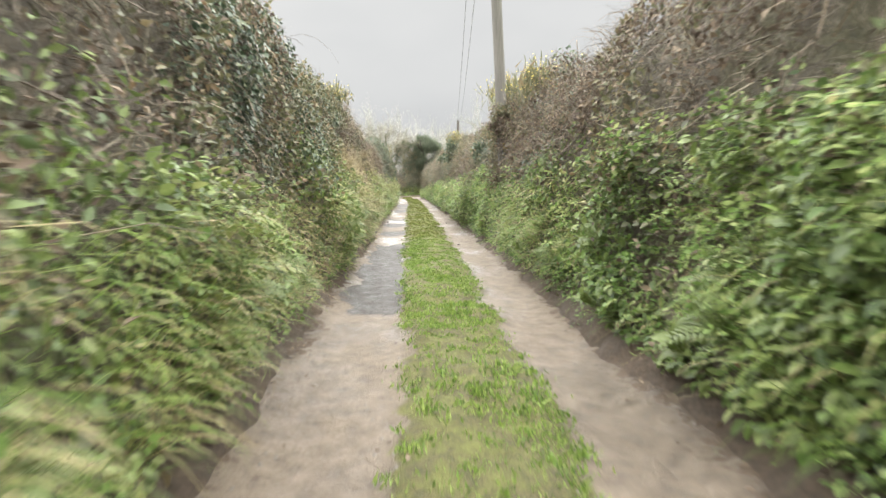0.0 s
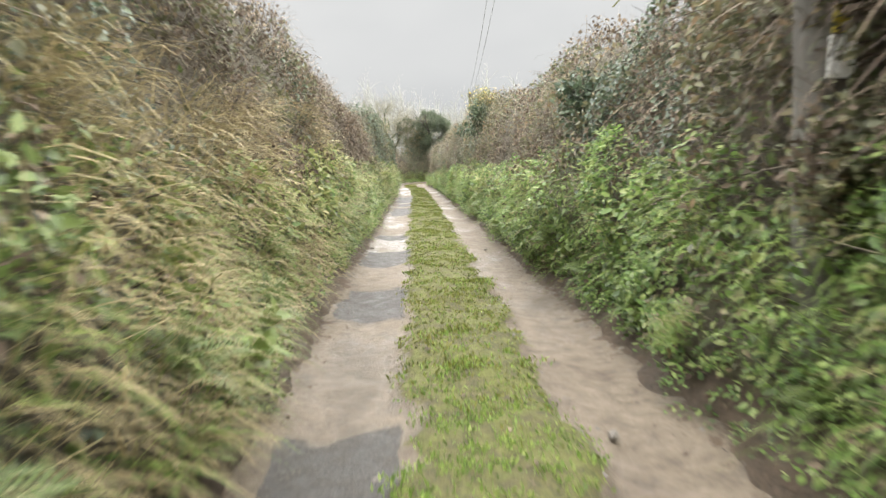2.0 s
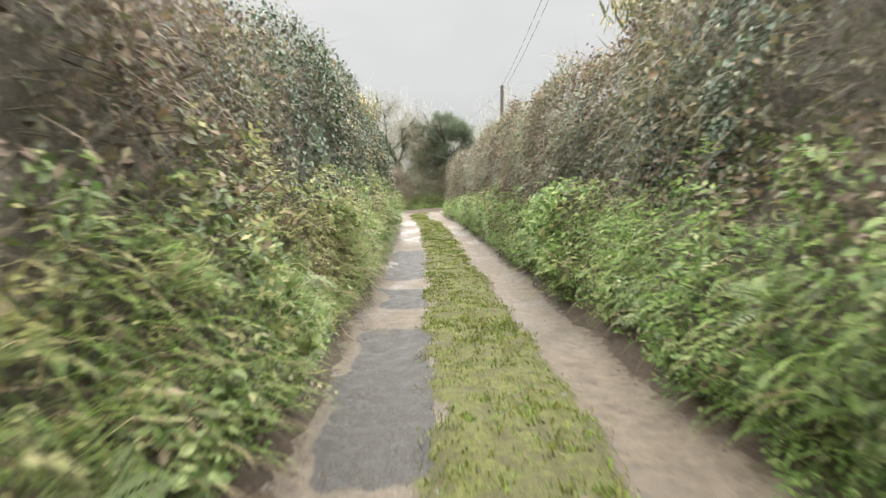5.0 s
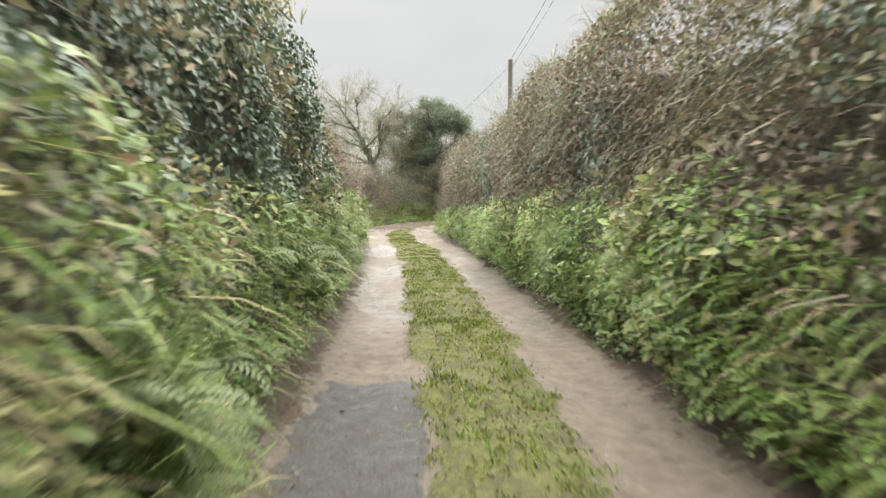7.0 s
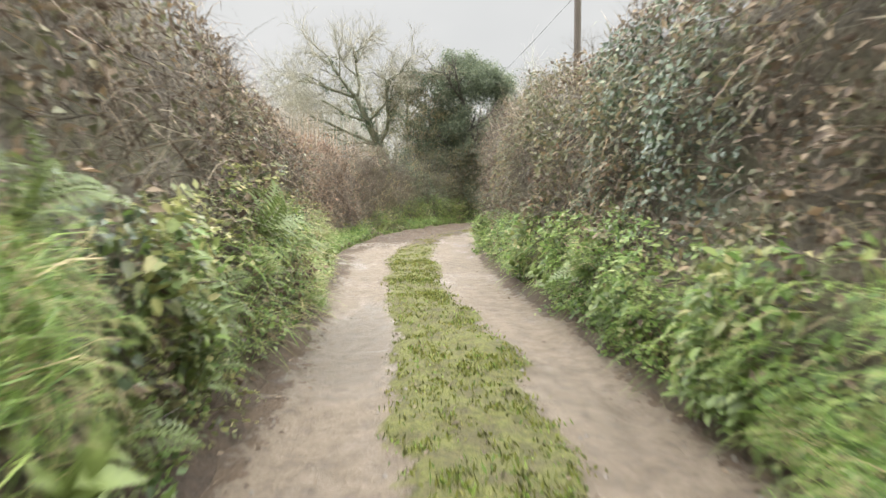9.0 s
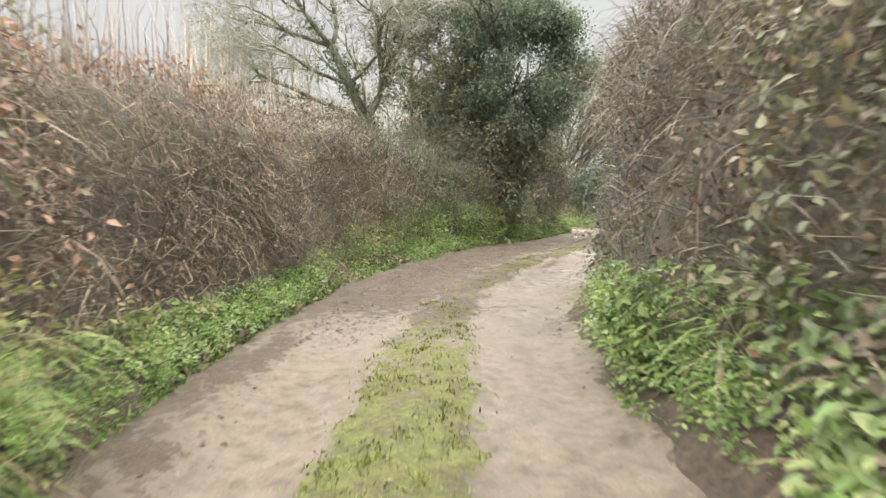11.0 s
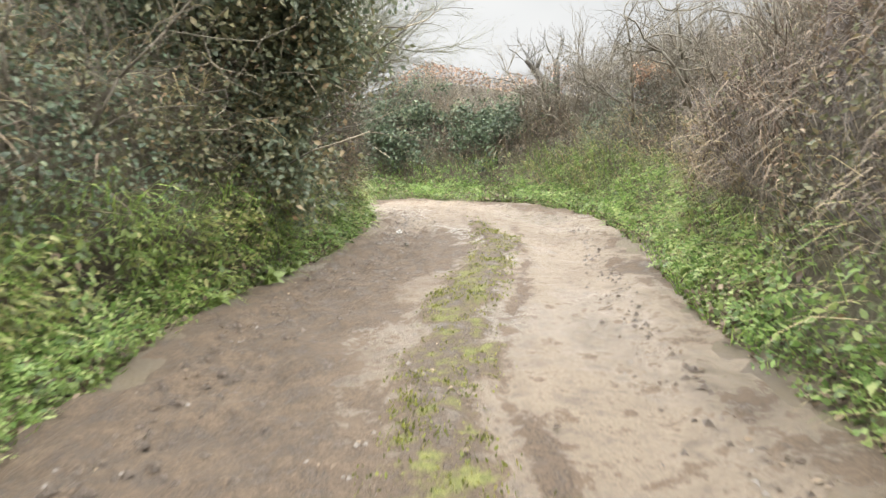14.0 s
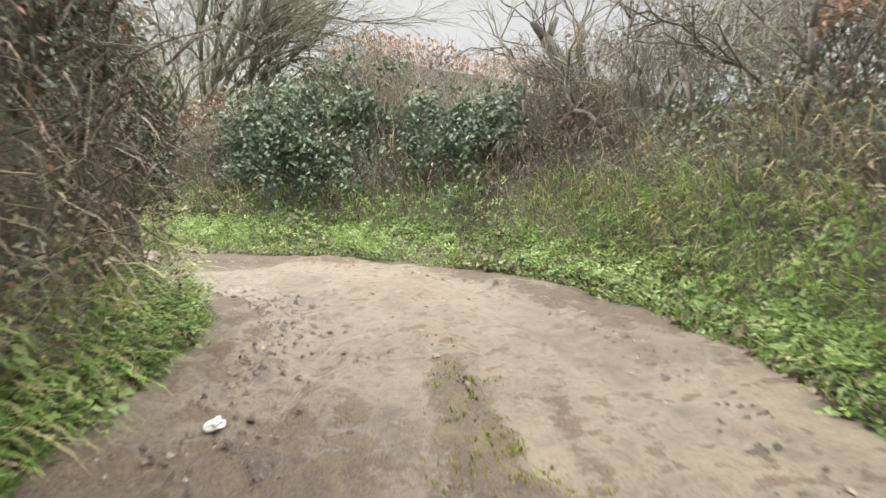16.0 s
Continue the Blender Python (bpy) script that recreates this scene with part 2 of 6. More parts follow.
def lane_material():
    """Sandy lane; mud and moss break through where the mesh says how much there is of them."""
    m, N, L = nodes_of("sandy_lane")
    out = N.new("ShaderNodeOutputMaterial")
    p = N.new("ShaderNodeBsdfPrincipled")
    broad = noise_node(N, L, 0.9, 6.0, 0.62, (1.0, 0.45, 1.0))
    mid = noise_node(N, L, 7.0, 8.0, 0.7)
    grain = noise_node(N, L, 70.0, 4.0, 0.75)

    def math_node(op, a, b):
        n = N.new("ShaderNodeMath")
        n.operation = op
        for k, x in enumerate((a, b)):
            if isinstance(x, float):
                n.inputs[k].default_value = x
            else:
                L.new(x, n.inputs[k])
        return n.outputs[0]

    def mix_node(fac, a, b, blend="MIX"):
        n = N.new("ShaderNodeMixRGB")
        n.blend_type = blend
        for k, x in enumerate((fac, a, b)):
            if isinstance(x, float):
                n.inputs[k].default_value = x
            else:
                L.new(x, n.inputs[k])
        return n.outputs[0]

    def ramped(src, stops):
        r = ramp_node(N, stops)
        L.new(src, r.inputs[0])
        return r.outputs[0]

    def mask(key, amount, src):
        at = N.new("ShaderNodeAttribute")
        at.attribute_name = key
        shifted = math_node("ADD", at.outputs["Fac"], math_node("MULTIPLY", math_node("SUBTRACT", src, 0.5), amount))
        return ramped(shifted, [(0.36, (0, 0, 0)), (0.56, (1, 1, 1))])

    sand = mix_node(0.5, ramped(broad.outputs["Fac"], [(0.34, (0.066, 0.048, 0.031)), (0.45, (0.128, 0.097, 0.067)), (0.55, (0.170, 0.134, 0.095)), (0.66, (0.108, 0.080, 0.054))]), ramped(mid.outputs["Fac"], [(0.34, (0.048, 0.036, 0.026)), (0.47, (0.140, 0.108, 0.074)), (0.62, (0.228, 0.185, 0.136))]))
    sand = mix_node(0.55, sand, ramped(grain.outputs["Fac"], [(0.3, (0.25, 0.25, 0.25)), (0.7, (0.78, 0.78, 0.78))]), "OVERLAY")
    mud = mix_node(0.5, ramped(mid.outputs["Fac"], [(0.40, (0.024, 0.016, 0.011)), (0.5, (0.064, 0.044, 0.028)), (0.6, (0.115, 0.082, 0.053))]), ramped(grain.outputs["Fac"], [(0.38, (0.030, 0.021, 0.014)), (0.62, (0.145, 0.106, 0.070))]))
    moss = mix_node(0.5, ramped(mid.outputs["Fac"], [(0.40, (0.056, 0.050, 0.024)), (0.48, (0.074, 0.080, 0.020)), (0.58, (0.105, 0.122, 0.024))]), ramped(grain.outputs["Fac"], [(0.38, (0.032, 0.030, 0.014)), (0.62, (0.120, 0.112, 0.042))]))
    fleck = noise_node(N, L, 24.0, 5.0, 0.7)
    moss = mix_node(ramped(fleck.outputs["Fac"], [(0.44, (0, 0, 0)), (0.56, (1, 1, 1))]), moss, mix_node(0.5, ramped(mid.outputs["Fac"], [(0.42, (0.070, 0.056, 0.028)), (0.56, (0.150, 0.165, 0.034))]), ramped(grain.outputs["Fac"], [(0.35, (0.06, 0.055, 0.020)), (0.65, (0.20, 0.185, 0.070))])))
    tar = mix_node(0.5, ramped(mid.outputs["Fac"], [(0.38, (0.030, 0.027, 0.024)), (0.62, (0.078, 0.068, 0.056))]), ramped(grain.outputs["Fac"], [(0.38, (0.024, 0.022, 0.021)), (0.52, (0.056, 0.052, 0.046)), (0.62, (0.16, 0.14, 0.115))]))
    tar_mask = mask("tar", 1.7, mid.outputs["Fac"])
    mud_mask, moss_mask = mask("mud", 2.2, mid.outputs["Fac"]), mask("moss", 1.9, mid.outputs["Fac"])
    # darkens damp sand; low values on the right track imitate its wet sheen
    wet_at = N.new("ShaderNodeAttribute")
    wet_at.attribute_name = "damp"
    sand = mix_node(wet_at.outputs["Fac"], sand, mix_node(1.0, sand, ramped(mid.outputs["Fac"], [(0.35, (0.48, 0.44, 0.40)), (0.62, (0.80, 0.74, 0.68))]), "MULTIPLY"))
    color = mix_node(moss_mask, mix_node(mud_mask, mix_node(tar_mask, sand, tar), mud), moss)
    L.new(color, p.inputs["Base Color"])
    wet = ramped(broad.outputs["Fac"], [(0.40, (0.32, 0.32, 0.32)), (0.53, (0.75, 0.75, 0.75))])
    L.new(mix_node(moss_mask, mix_node(mud_mask, mix_node(tar_mask, wet, ramped(mid.outputs["Fac"], [(0.4, (0.50, 0.50, 0.50)), (0.6, (0.82, 0.82, 0.82))])), ramped(mid.outputs["Fac"], [(0.36, (0.6, 0.6, 0.6)), (0.5, (0.97, 0.97, 0.97))])), ramped(grain.outputs["Fac"], [(0.0, (0.95, 0.95, 0.95)), (1.0, (1, 1, 1))])), p.inputs["Roughness"])
    b = N.new("ShaderNodeBump")
    b.inputs["Strength"].default_value = 0.9
    b.inputs["Distance"].default_value = 0.035
    L.new(math_node("ADD", mid.outputs["Fac"], math_node("MULTIPLY", grain.outputs["Fac"], 0.5)), b.inputs["Height"])
    L.new(b.outputs[0], p.inputs["Normal"])
    L.new(p.outputs[0], out.inputs["Surface"])
    return m


M_ROAD = lane_material()

# ---- mesh helpers ----
RNG = np.random.default_rng(7)


def unit(v):
    return v / np.maximum(np.linalg.norm(v, axis=-1, keepdims=True), 1e-9)


def lattice(ix, iy, iz, seed):
    h = (ix.astype(np.int64) * 374761393 + iy.astype(np.int64) * 668265263 + iz.astype(np.int64) * 1274126177 + seed * 974634777) & 0xFFFFFFFF
    h = ((h ^ (h >> 13)) * 1274126177) & 0xFFFFFFFF
    return ((h ^ (h >> 16)) & 0xFFFF) / 65535.0


def vnoise(p, freq, seed=0):
    """Smooth noise from 0 to 1 at places p."""
    q = np.asarray(p, float) * freq
    i = np.floor(q).astype(np.int64)
    f = q - i
    f = f * f * (3 - 2 * f)
    total = 0.0
    for dx in (0, 1):
        for dy in (0, 1):
            for dz in (0, 1):
                w = (f[..., 0] if dx else 1 - f[..., 0]) * (f[..., 1] if dy else 1 - f[..., 1]) * (f[..., 2] if dz else 1 - f[..., 2])
                total = total + w * lattice(i[..., 0] + dx, i[..., 1] + dy, i[..., 2] + dz, seed)
    return total


def mesh_of(name, verts, faces, material, smooth=False):
    """A mesh from arrays; faces is one array (all of one size) or a list of such arrays."""
    if isinstance(faces, np.ndarray):
        faces = [faces]
    me = bpy.data.meshes.new(name)
    verts = np.asarray(verts, np.float32)
    me.vertices.add(len(verts))
    me.vertices.foreach_set("co", verts.ravel())
    loops = np.concatenate([f.ravel() for f in faces]).astype(np.int32)
    sizes = np.concatenate([np.full(len(f), f.shape[1]) for f in faces]).astype(np.int32)
    starts = np.concatenate([[0], np.cumsum(sizes)[:-1]]).astype(np.int32)
    me.loops.add(len(loops))
    me.loops.foreach_set("vertex_index", loops)
    me.polygons.add(len(sizes))
    me.polygons.foreach_set("loop_start", starts)
    if smooth:
        me.polygons.foreach_set("use_smooth", np.ones(len(sizes), bool))
    me.update(calc_edges=True)
    me.materials.append(material)
    return me


def piece(name, me, parent=None, label="", kind=""):
    ob = new(name, me)
    if parent is not None:
        ob.parent = parent
    return tagged(ob, label, kind=kind)


def part(name, bm, material, parent, label=""):
    me = bpy.data.meshes.new(name)
    bm.to_mesh(me)
    bm.free()
    me.materials.append(material)
    return piece(name, me, parent, label)


def kites(base, axis, face, length, width, fold=0.12):
    """Folded leaves: four corners each, two triangles that meet on the midrib."""
    axis = unit(axis)
    face = unit(face - (face * axis).sum(-1, keepdims=True) * axis)
    side = np.cross(axis, face)
    l, w = length[:, None], width[:, None]
    v = np.stack([base, base + axis * l * 0.42 + side * w * 0.5 + face * w * fold, base + axis * l - face * l * 0.10, base + axis * l * 0.42 - side * w * 0.5 + face * w * fold], 1)
    n = np.arange(len(base))[:, None] * 4
    f = np.concatenate([n + [0, 1, 2], n + [0, 2, 3]])
    return v.reshape(-1, 3), f


def ovals(base, axis, face, length, width, fold=0.14, low=0.28, high=0.68):
    """Rounder folded leaves: six corners each, two quads that meet on the midrib."""
    axis = unit(axis)
    face = unit(face - (face * axis).sum(-1, keepdims=True) * axis)
    side = np.cross(axis, face)
    l, w = length[:, None], width[:, None]
    v = np.stack([base] + [base + axis * l * t + side * w * k + face * (w * fold * abs(k) * 2 - l * 0.08 * t * t) for t, k in ((low, 0.5), (high, 0.4))] + [base + axis * l - face * l * 0.14] + [base + axis * l * t - side * w * k + face * (w * fold * abs(k) * 2 - l * 0.08 * t * t) for t, k in ((high, 0.4), (low, 0.5))], 1)
    n = np.arange(len(base))[:, None] * 6
    return v.reshape(-1, 3), np.concatenate([n + [0, 1, 2, 3], n + [0, 3, 4, 5]])


def sprays(base, axis, face, length, pairs=3):
    """Feathery compound leaves: leaflets in pairs along an arching midrib, each one folded quad."""
    axis = unit(axis)
    face = unit(face - (face * axis).sum(-1, keepdims=True) * axis)
    side = np.cross(axis, face)
    l = length[:, None]
    quads = []
    for k in range(pairs):
        t = 0.25 + 0.65 * k / (pairs - 1)
        root = base + axis * l * t - face * l * 0.35 * t * t
        reach = 0.36 * math.sin((0.2 + 0.75 * t) * math.pi) + 0.05
        for s in (-1.0, 1.0):
            tip = root + (side * s * 0.85 + axis * 0.5 - face * 0.2) * l * reach
            mid = (root + tip) * 0.5
            wide = (axis * 0.8 - side * s * 0.4) * l * reach * 0.26
            quads.append(np.stack([root, mid - wide, tip, mid + wide], 1))
    end = base + axis * l - face * l * 0.42
    root = base + axis * l * 0.85 - face * l * 0.26
    quads.append(np.stack([root, (root + end) * 0.5 + side * l * 0.07, end, (root + end) * 0.5 - side * l * 0.07], 1))
    v = np.stack(quads, 1)
    n = np.arange(len(base) * len(quads))[:, None] * 4
    return v.reshape(-1, 3), n + [0, 1, 2, 3]


def blades(base, axis, droop, length, width):
    """Arching grass blades: three steps, narrowing to a tip."""
    axis = unit(axis)
    side = unit(np.cross(axis, droop + 1e-3))
    l, w = length[:, None], width[:, None]
    p1 = base + axis * l * 0.45
    p2 = p1 + unit(axis + droop * 0.9) * l * 0.33
    p3 = p2 + unit(axis + droop * 2.2) * l * 0.25
    v = np.stack([base - side * w * 0.5, base + side * w * 0.5, p1 - side * w * 0.42, p1 + side * w * 0.42, p2 - side * w * 0.28, p2 + side * w * 0.28, p3], 1)
    n = np.arange(len(base))[:, None] * 7
    q = np.concatenate([n + [0, 1, 3, 2], n + [2, 3, 5, 4]])
    t = n + [4, 5, 6]
    return v.reshape(-1, 3), [q, t]


def twigs(a, b, c, r):
    """Bent three-sided twigs from a over b to c, narrowing to a point."""
    d1 = unit(b - a)
    s = unit(np.cross(d1, np.array([0.31, 0.52, 0.80])))
    t = np.cross(d1, s)
    ring = [s * math.cos(k) + t * math.sin(k) for k in (0.0, 2.094, 4.189)]
    r = r[:, None]
    v = np.stack([a + g * r for g in ring] + [b + g * r * 0.7 for g in ring] + [c], 1)
    n = np.arange(len(a))[:, None] * 7
    q = np.concatenate([n + [k, (k + 1) % 3, 3 + (k + 1) % 3, 3 + k] for k in range(3)])
    e = np.concatenate([n + [3 + k, 3 + (k + 1) % 3, 6] for k in range(3)])
    return v.reshape(-1, 3), [q, e]


def tubes(segs, sides=5):
    """Tapered tubes from rows of (p0, p1, r0, r1)."""
    p0 = np.array([s[0] for s in segs], float)
    p1 = np.array([s[1] for s in segs], float)
    r0 = np.array([s[2] for s in segs], float)[:, None]
    r1 = np.array([s[3] for s in segs], float)[:, None]
    d = unit(p1 - p0)
    s = unit(np.cross(d, np.array([0.42, 0.27, 0.11])))
    t = np.cross(d, s)
    angles = [2 * math.pi * k / sides for k in range(sides)]
    v = np.stack([p0 + (s * math.cos(k) + t * math.sin(k)) * r0 for k in angles] + [p1 + d * r1 * 0.4 + (s * math.cos(k) + t * math.sin(k)) * r1 for k in angles], 1)
    n = np.arange(len(segs))[:, None] * 2 * sides
    q = np.concatenate([n + [k, (k + 1) % sides, sides + (k + 1) % sides, sides + k] for k in range(sides)])
    if sides == 3:
        return v.reshape(-1, 3), [q]
    caps = np.concatenate([n + list(range(sides - 1, -1, -1)), n + list(range(sides, 2 * sides))])
    return v.reshape(-1, 3), [q, caps]


def resample(points, step):
    """A polyline of rows, smoothed and cut at even steps of plan length; returns rows and lengths."""
    P = np.array(points, float)
    fine = []
    for i in range(len(P) - 1):
        a, b, c, d = P[max(i - 1, 0)], P[i], P[i + 1], P[min(i + 2, len(P) - 1)]
        far = np.linalg.norm(c[:2] - b[:2])
        m0 = (c - a) / max(np.linalg.norm(c[:2] - a[:2]), 1e-6) * far
        m1 = (d - b) / max(np.linalg.norm(d[:2] - b[:2]), 1e-6) * far
        for t in np.linspace(0, 1, max(4, int(far / 0.1)), endpoint=False):
            fine.append((2 * t**3 - 3 * t**2 + 1) * b + (t**3 - 2 * t**2 + t) * m0 + (3 * t**2 - 2 * t**3) * c + (t**3 - t**2) * m1)
    fine.append(P[-1])
    F = np.array(fine)
    u = np.concatenate([[0], np.cumsum(np.linalg.norm(np.diff(F[:, :2], axis=0), axis=1))])
    at = np.arange(0, u[-1], step)
    return np.stack([np.interp(at, u, F[:, k]) for k in range(F.shape[1])], 1), at

# ---- plan of the lane: matched edges (left x, y, right x, y, verge strip from, to, strip greenness) ----
LANE = [
    (-0.85, -16, 1.52, -16, 0.33, 0.69, 1.0), (-0.85, 0, 1.50, 0, 0.33, 0.69, 1.0), (-0.87, 12, 1.58, 12, 0.33, 0.70, 1.0), (-0.86, 24, 1.54, 24, 0.32, 0.70, 0.9),
    (-0.86, 40, 1.44, 40, 0.33, 0.69, 0.9), (-1.05, 47.5, 1.36, 47.5, 0.32, 0.67, 0.9), (-1.26, 51, 1.06, 51.2, 0.31, 0.62, 0.85), (-1.42, 54, 1.02, 54, 0.30, 0.62, 0.7),
    (-1.38, 56.5, 1.15, 56.8, 0.31, 0.60, 0.5), (-1.12, 58.7, 1.50, 58.4, 0.34, 0.60, 0.35), (-0.65, 60.9, 2.05, 60.1, 0.38, 0.60, 0.42), (0.3, 63.2, 2.95, 62.4, 0.42, 0.62, 0.5),
    (1.2, 65.0, 4.05, 64.2, 0.46, 0.66, 0.55), (2.5, 66.5, 5.15, 65.9, 0.46, 0.66, 0.45), (3.3, 67.9, 5.95, 67.6, 0.45, 0.60, 0.2), (3.92, 69.1, 6.12, 69.1, 0.45, 0.55, 0.02),
    (4.02, 69.9, 5.9, 70.1, 0.45, 0.55, 0.0), (3.6, 70.5, 5.3, 71.0, 0.45, 0.55, 0.0), (2.5, 70.9, 4.4, 72.0, 0.45, 0.55, 0.0), (0.8, 71.4, 2.4, 73.3, 0.45, 0.55, 0.0),
    (-3.0, 73.2, -2.2, 75.9, 0.45, 0.55, 0.0), (-10.0, 74.6, -9.6, 77.4, 0.45, 0.55, 0.0),
]
lane, lane_u = resample(LANE, 0.2)


def lane_point(row, v):
    """A place across the lane: v from 0 (left edge) to 1."""
    return row[:, :2] * (1 - v) + row[:, 2:4] * v


def lane_rows(n, to):
    """Random rows of the lane up to the length to, anywhere between the cuts."""
    u = RNG.uniform(0, to, n)
    return np.stack([np.interp(u, lane_u, lane[:, k]) for k in range(lane.shape[1])], 1)


def smooth(x, a, b):
    t = np.clip((x - a) / (b - a), 0, 1)
    return t * t * (3 - 2 * t)


def lane_surface(rows, v):
    """Places on the lane at v across, with wheel ruts and the raised crown."""
    v = np.broadcast_to(np.asarray(v, float), (len(rows),))
    p = lane_point(rows, v[:, None])
    q = np.concatenate([p, np.zeros((len(p), 1))], 1)
    z = 0.012 + (vnoise(q, 1.3, 3) - 0.5) * 0.03 + (vnoise(q, 5.0, 4) - 0.5) * 0.016
    z = z - 0.03 * np.exp(-(((v - 0.17) / 0.11) ** 2)) - 0.03 * np.exp(-(((v - 0.85) / 0.11) ** 2))
    rag = (vnoise(q, 1.1, 47) - 0.5) * 0.06 + (vnoise(q, 4.5, 48) - 0.5) * 0.07
    g0, g1 = rows[:, 4] + rag, rows[:, 5] + (vnoise(q, 1.3, 49) - 0.5) * 0.07 + (vnoise(q, 5.0, 50) - 0.5) * 0.07
    inside = smooth(v, g0 - 0.03, g0 + 0.06) * (1 - smooth(v, g1 - 0.06, g1 + 0.03))
    z = z + inside * (0.02 + 0.045 * rows[:, 6]) * (0.5 + vnoise(q, 2.2, 42)) + inside * (vnoise(q, 9.0, 43) - 0.5) * 0.03
    edge = np.maximum(smooth(0.05 - v, -0.09, 0.08), smooth(v - 0.95, -0.09, 0.08))
    z = z + edge * (0.05 * vnoise(q, 2.2, 31) + 0.03 * (vnoise(q, 8.0, 32) - 0.5))
    rough = smooth(p[:, 1], 56.0, 60.0) * (1 - 0.6 * smooth(p[:, 1], 69.0, 71.0)) * (0.35 + 0.65 * (1 - smooth(v, 0.15, 0.45)))
    z = z + rough * ((vnoise(q, 7.0, 81) - 0.5) * 0.075 + (vnoise(q, 15.0, 82) - 0.5) * 0.045)
    return np.concatenate([p, z[:, None]], 1), inside, edge


def strip_mesh(name, columns, material, smooth=True):
    """A sheet through columns of places, each an array along the lane."""
    n, m = len(columns[0]), len(columns)
    v = np.stack(columns, 1).reshape(-1, 3)
    i = (np.arange(n - 1)[:, None] * m + np.arange(m - 1)[None]).reshape(-1, 1)
    return mesh_of(name, v, np.concatenate([i + [0, 1, m + 1, m]], 0), material, smooth)


# ---- ground and road ----
g = 900.0
cuts = np.array([-g, -200, -60, -30, -20, -14, -10, -7, -5, -3, -1, 1, 3, 5, 7, 9, 12, 16, 22, 30, 60, 200, g])
rows_y = np.concatenate([[-g, -200, -60], np.arange(-30, 100, 4.0), [120, 200, g]])
gx, gy = np.meshgrid(cuts, rows_y, indexing="ij")
gp = np.stack([gx, gy, np.zeros_like(gx)], -1).reshape(-1, 3)
gp[:, 2] = -0.105 + (vnoise(gp, 0.3, 9) - 0.5) * 0.02
k, w = len(cuts), len(rows_y)
gi = (np.arange(k - 1)[:, None] * w + np.arange(w - 1)[None]).reshape(-1, 1)
tagged(new("ground", mesh_of("ground", gp, gi + [0, w, w + 1, 1], M_FIELD)), "green winter pasture reaching to the horizon", "ground", kind="structure")

# old tarmac patches in the left wheel track: from, to along the lane, from, to across
PATCHES = ((6.2, 12.9, 0.09, 0.335), (15.3, 16.6, 0.05, 0.33), (18.4, 19.8, 0.06, 0.34), (21.5, 22.4, 0.08, 0.33), (27.3, 30.5, 0.09, 0.34), (31.6, 33.1, 0.08, 0.34), (33.8, 38.2, 0.08, 0.34))
fine_lane, fine_u = resample(LANE, 0.12)
cols, muds, mosses, damp_and_sheen, tars = [], [], [], [], []
for v in np.linspace(-0.16, 1.16, 61):
    p, inside, edge = lane_surface(fine_lane, v)
    if v < -0.15 or v > 1.15:
        p[:, 2] -= 0.08
    bend = smooth(p[:, 1], 56.0, 60.0) * (1 - smooth(p[:, 1], 66.5, 69.0))
    worn = smooth(p[:, 1], 54.5, 58.0)
    moss = inside * np.clip(fine_lane[:, 6] * 1.15, 0, 1) * (1 - 0.35 * worn)
    q = p * [1, 1, 0]
    rag = (vnoise(q, 1.6, 61) - 0.5) * 0.5 + (vnoise(q, 5.0, 62) - 0.5) * 0.4
    vv = np.full(len(p), v)
    mud = np.maximum(edge * (0.5 + 0.25 * (1 - worn) + 1.3 * rag), bend * (1.05 * (1 - smooth(vv + rag * 0.35, 0.22, 0.56))))
    mud = np.maximum(mud, (0.30 + 0.3 * rag) * worn)
    mud = np.maximum(mud, inside * worn * (0.85 + 0.5 * rag) * (1 - smooth(p[:, 1], 67.5, 69.0)))
    # a dark groove beside the crown and the wet patch at the turning
    mud = np.maximum(mud, (0.62 + 1.0 * rag) * bend * np.exp(-(((vv - fine_lane[:, 5] - 0.03 - 0.08 * rag) / 0.03) ** 2)) * (p[:, 1] > 61.5))
    mud = np.maximum(mud, 1.3 * np.exp(-((np.hypot((p[:, 0] - 4.2) / 1.3, (p[:, 1] - 72.1) / 0.55)) ** 4)))
    cols.append(p)
    muds.append(mud)
    mosses.append(moss)
    tar = np.zeros(len(p))
    wob = (vnoise(q, 1.7, 51) - 0.5) * 0.10 + (vnoise(q, 5.0, 52) - 0.5) * 0.06
    for y0, y1, v0, v1 in PATCHES:
        tar = np.maximum(tar, smooth(p[:, 1] + wob * 4, y0 - 0.12, y0 + 0.12) * (1 - smooth(p[:, 1] + wob * 4, y1 - 0.12, y1 + 0.12)) * smooth(vv + wob, v0 - 0.02, v0 + 0.03) * (1 - smooth(vv + wob * 0.4, v1 - 0.02, v1 + 0.02)))
    tars.append(tar)
    # damp tint, eased on the right track to put its wet sheen into colour
    damp_and_sheen.append((0.3 - 0.28 * smooth(vv, 0.66, 0.78)) * np.clip(smooth(p[:, 1], 56.5, 61.0) * (0.75 + rag), 0, 1))
road_mesh = strip_mesh("road", cols, M_ROAD)
for key, values in (("mud", muds), ("moss", mosses), ("damp", damp_and_sheen), ("tar", tars)):
    road_mesh.attributes.new(key, "FLOAT", "POINT").data.foreach_set("value", np.stack(values, 1).ravel().astype(np.float32))
road = tagged(new("road", road_mesh), "narrow sandy farm lane with two wet wheel tracks and a mossy crown", "road", kind="structure")


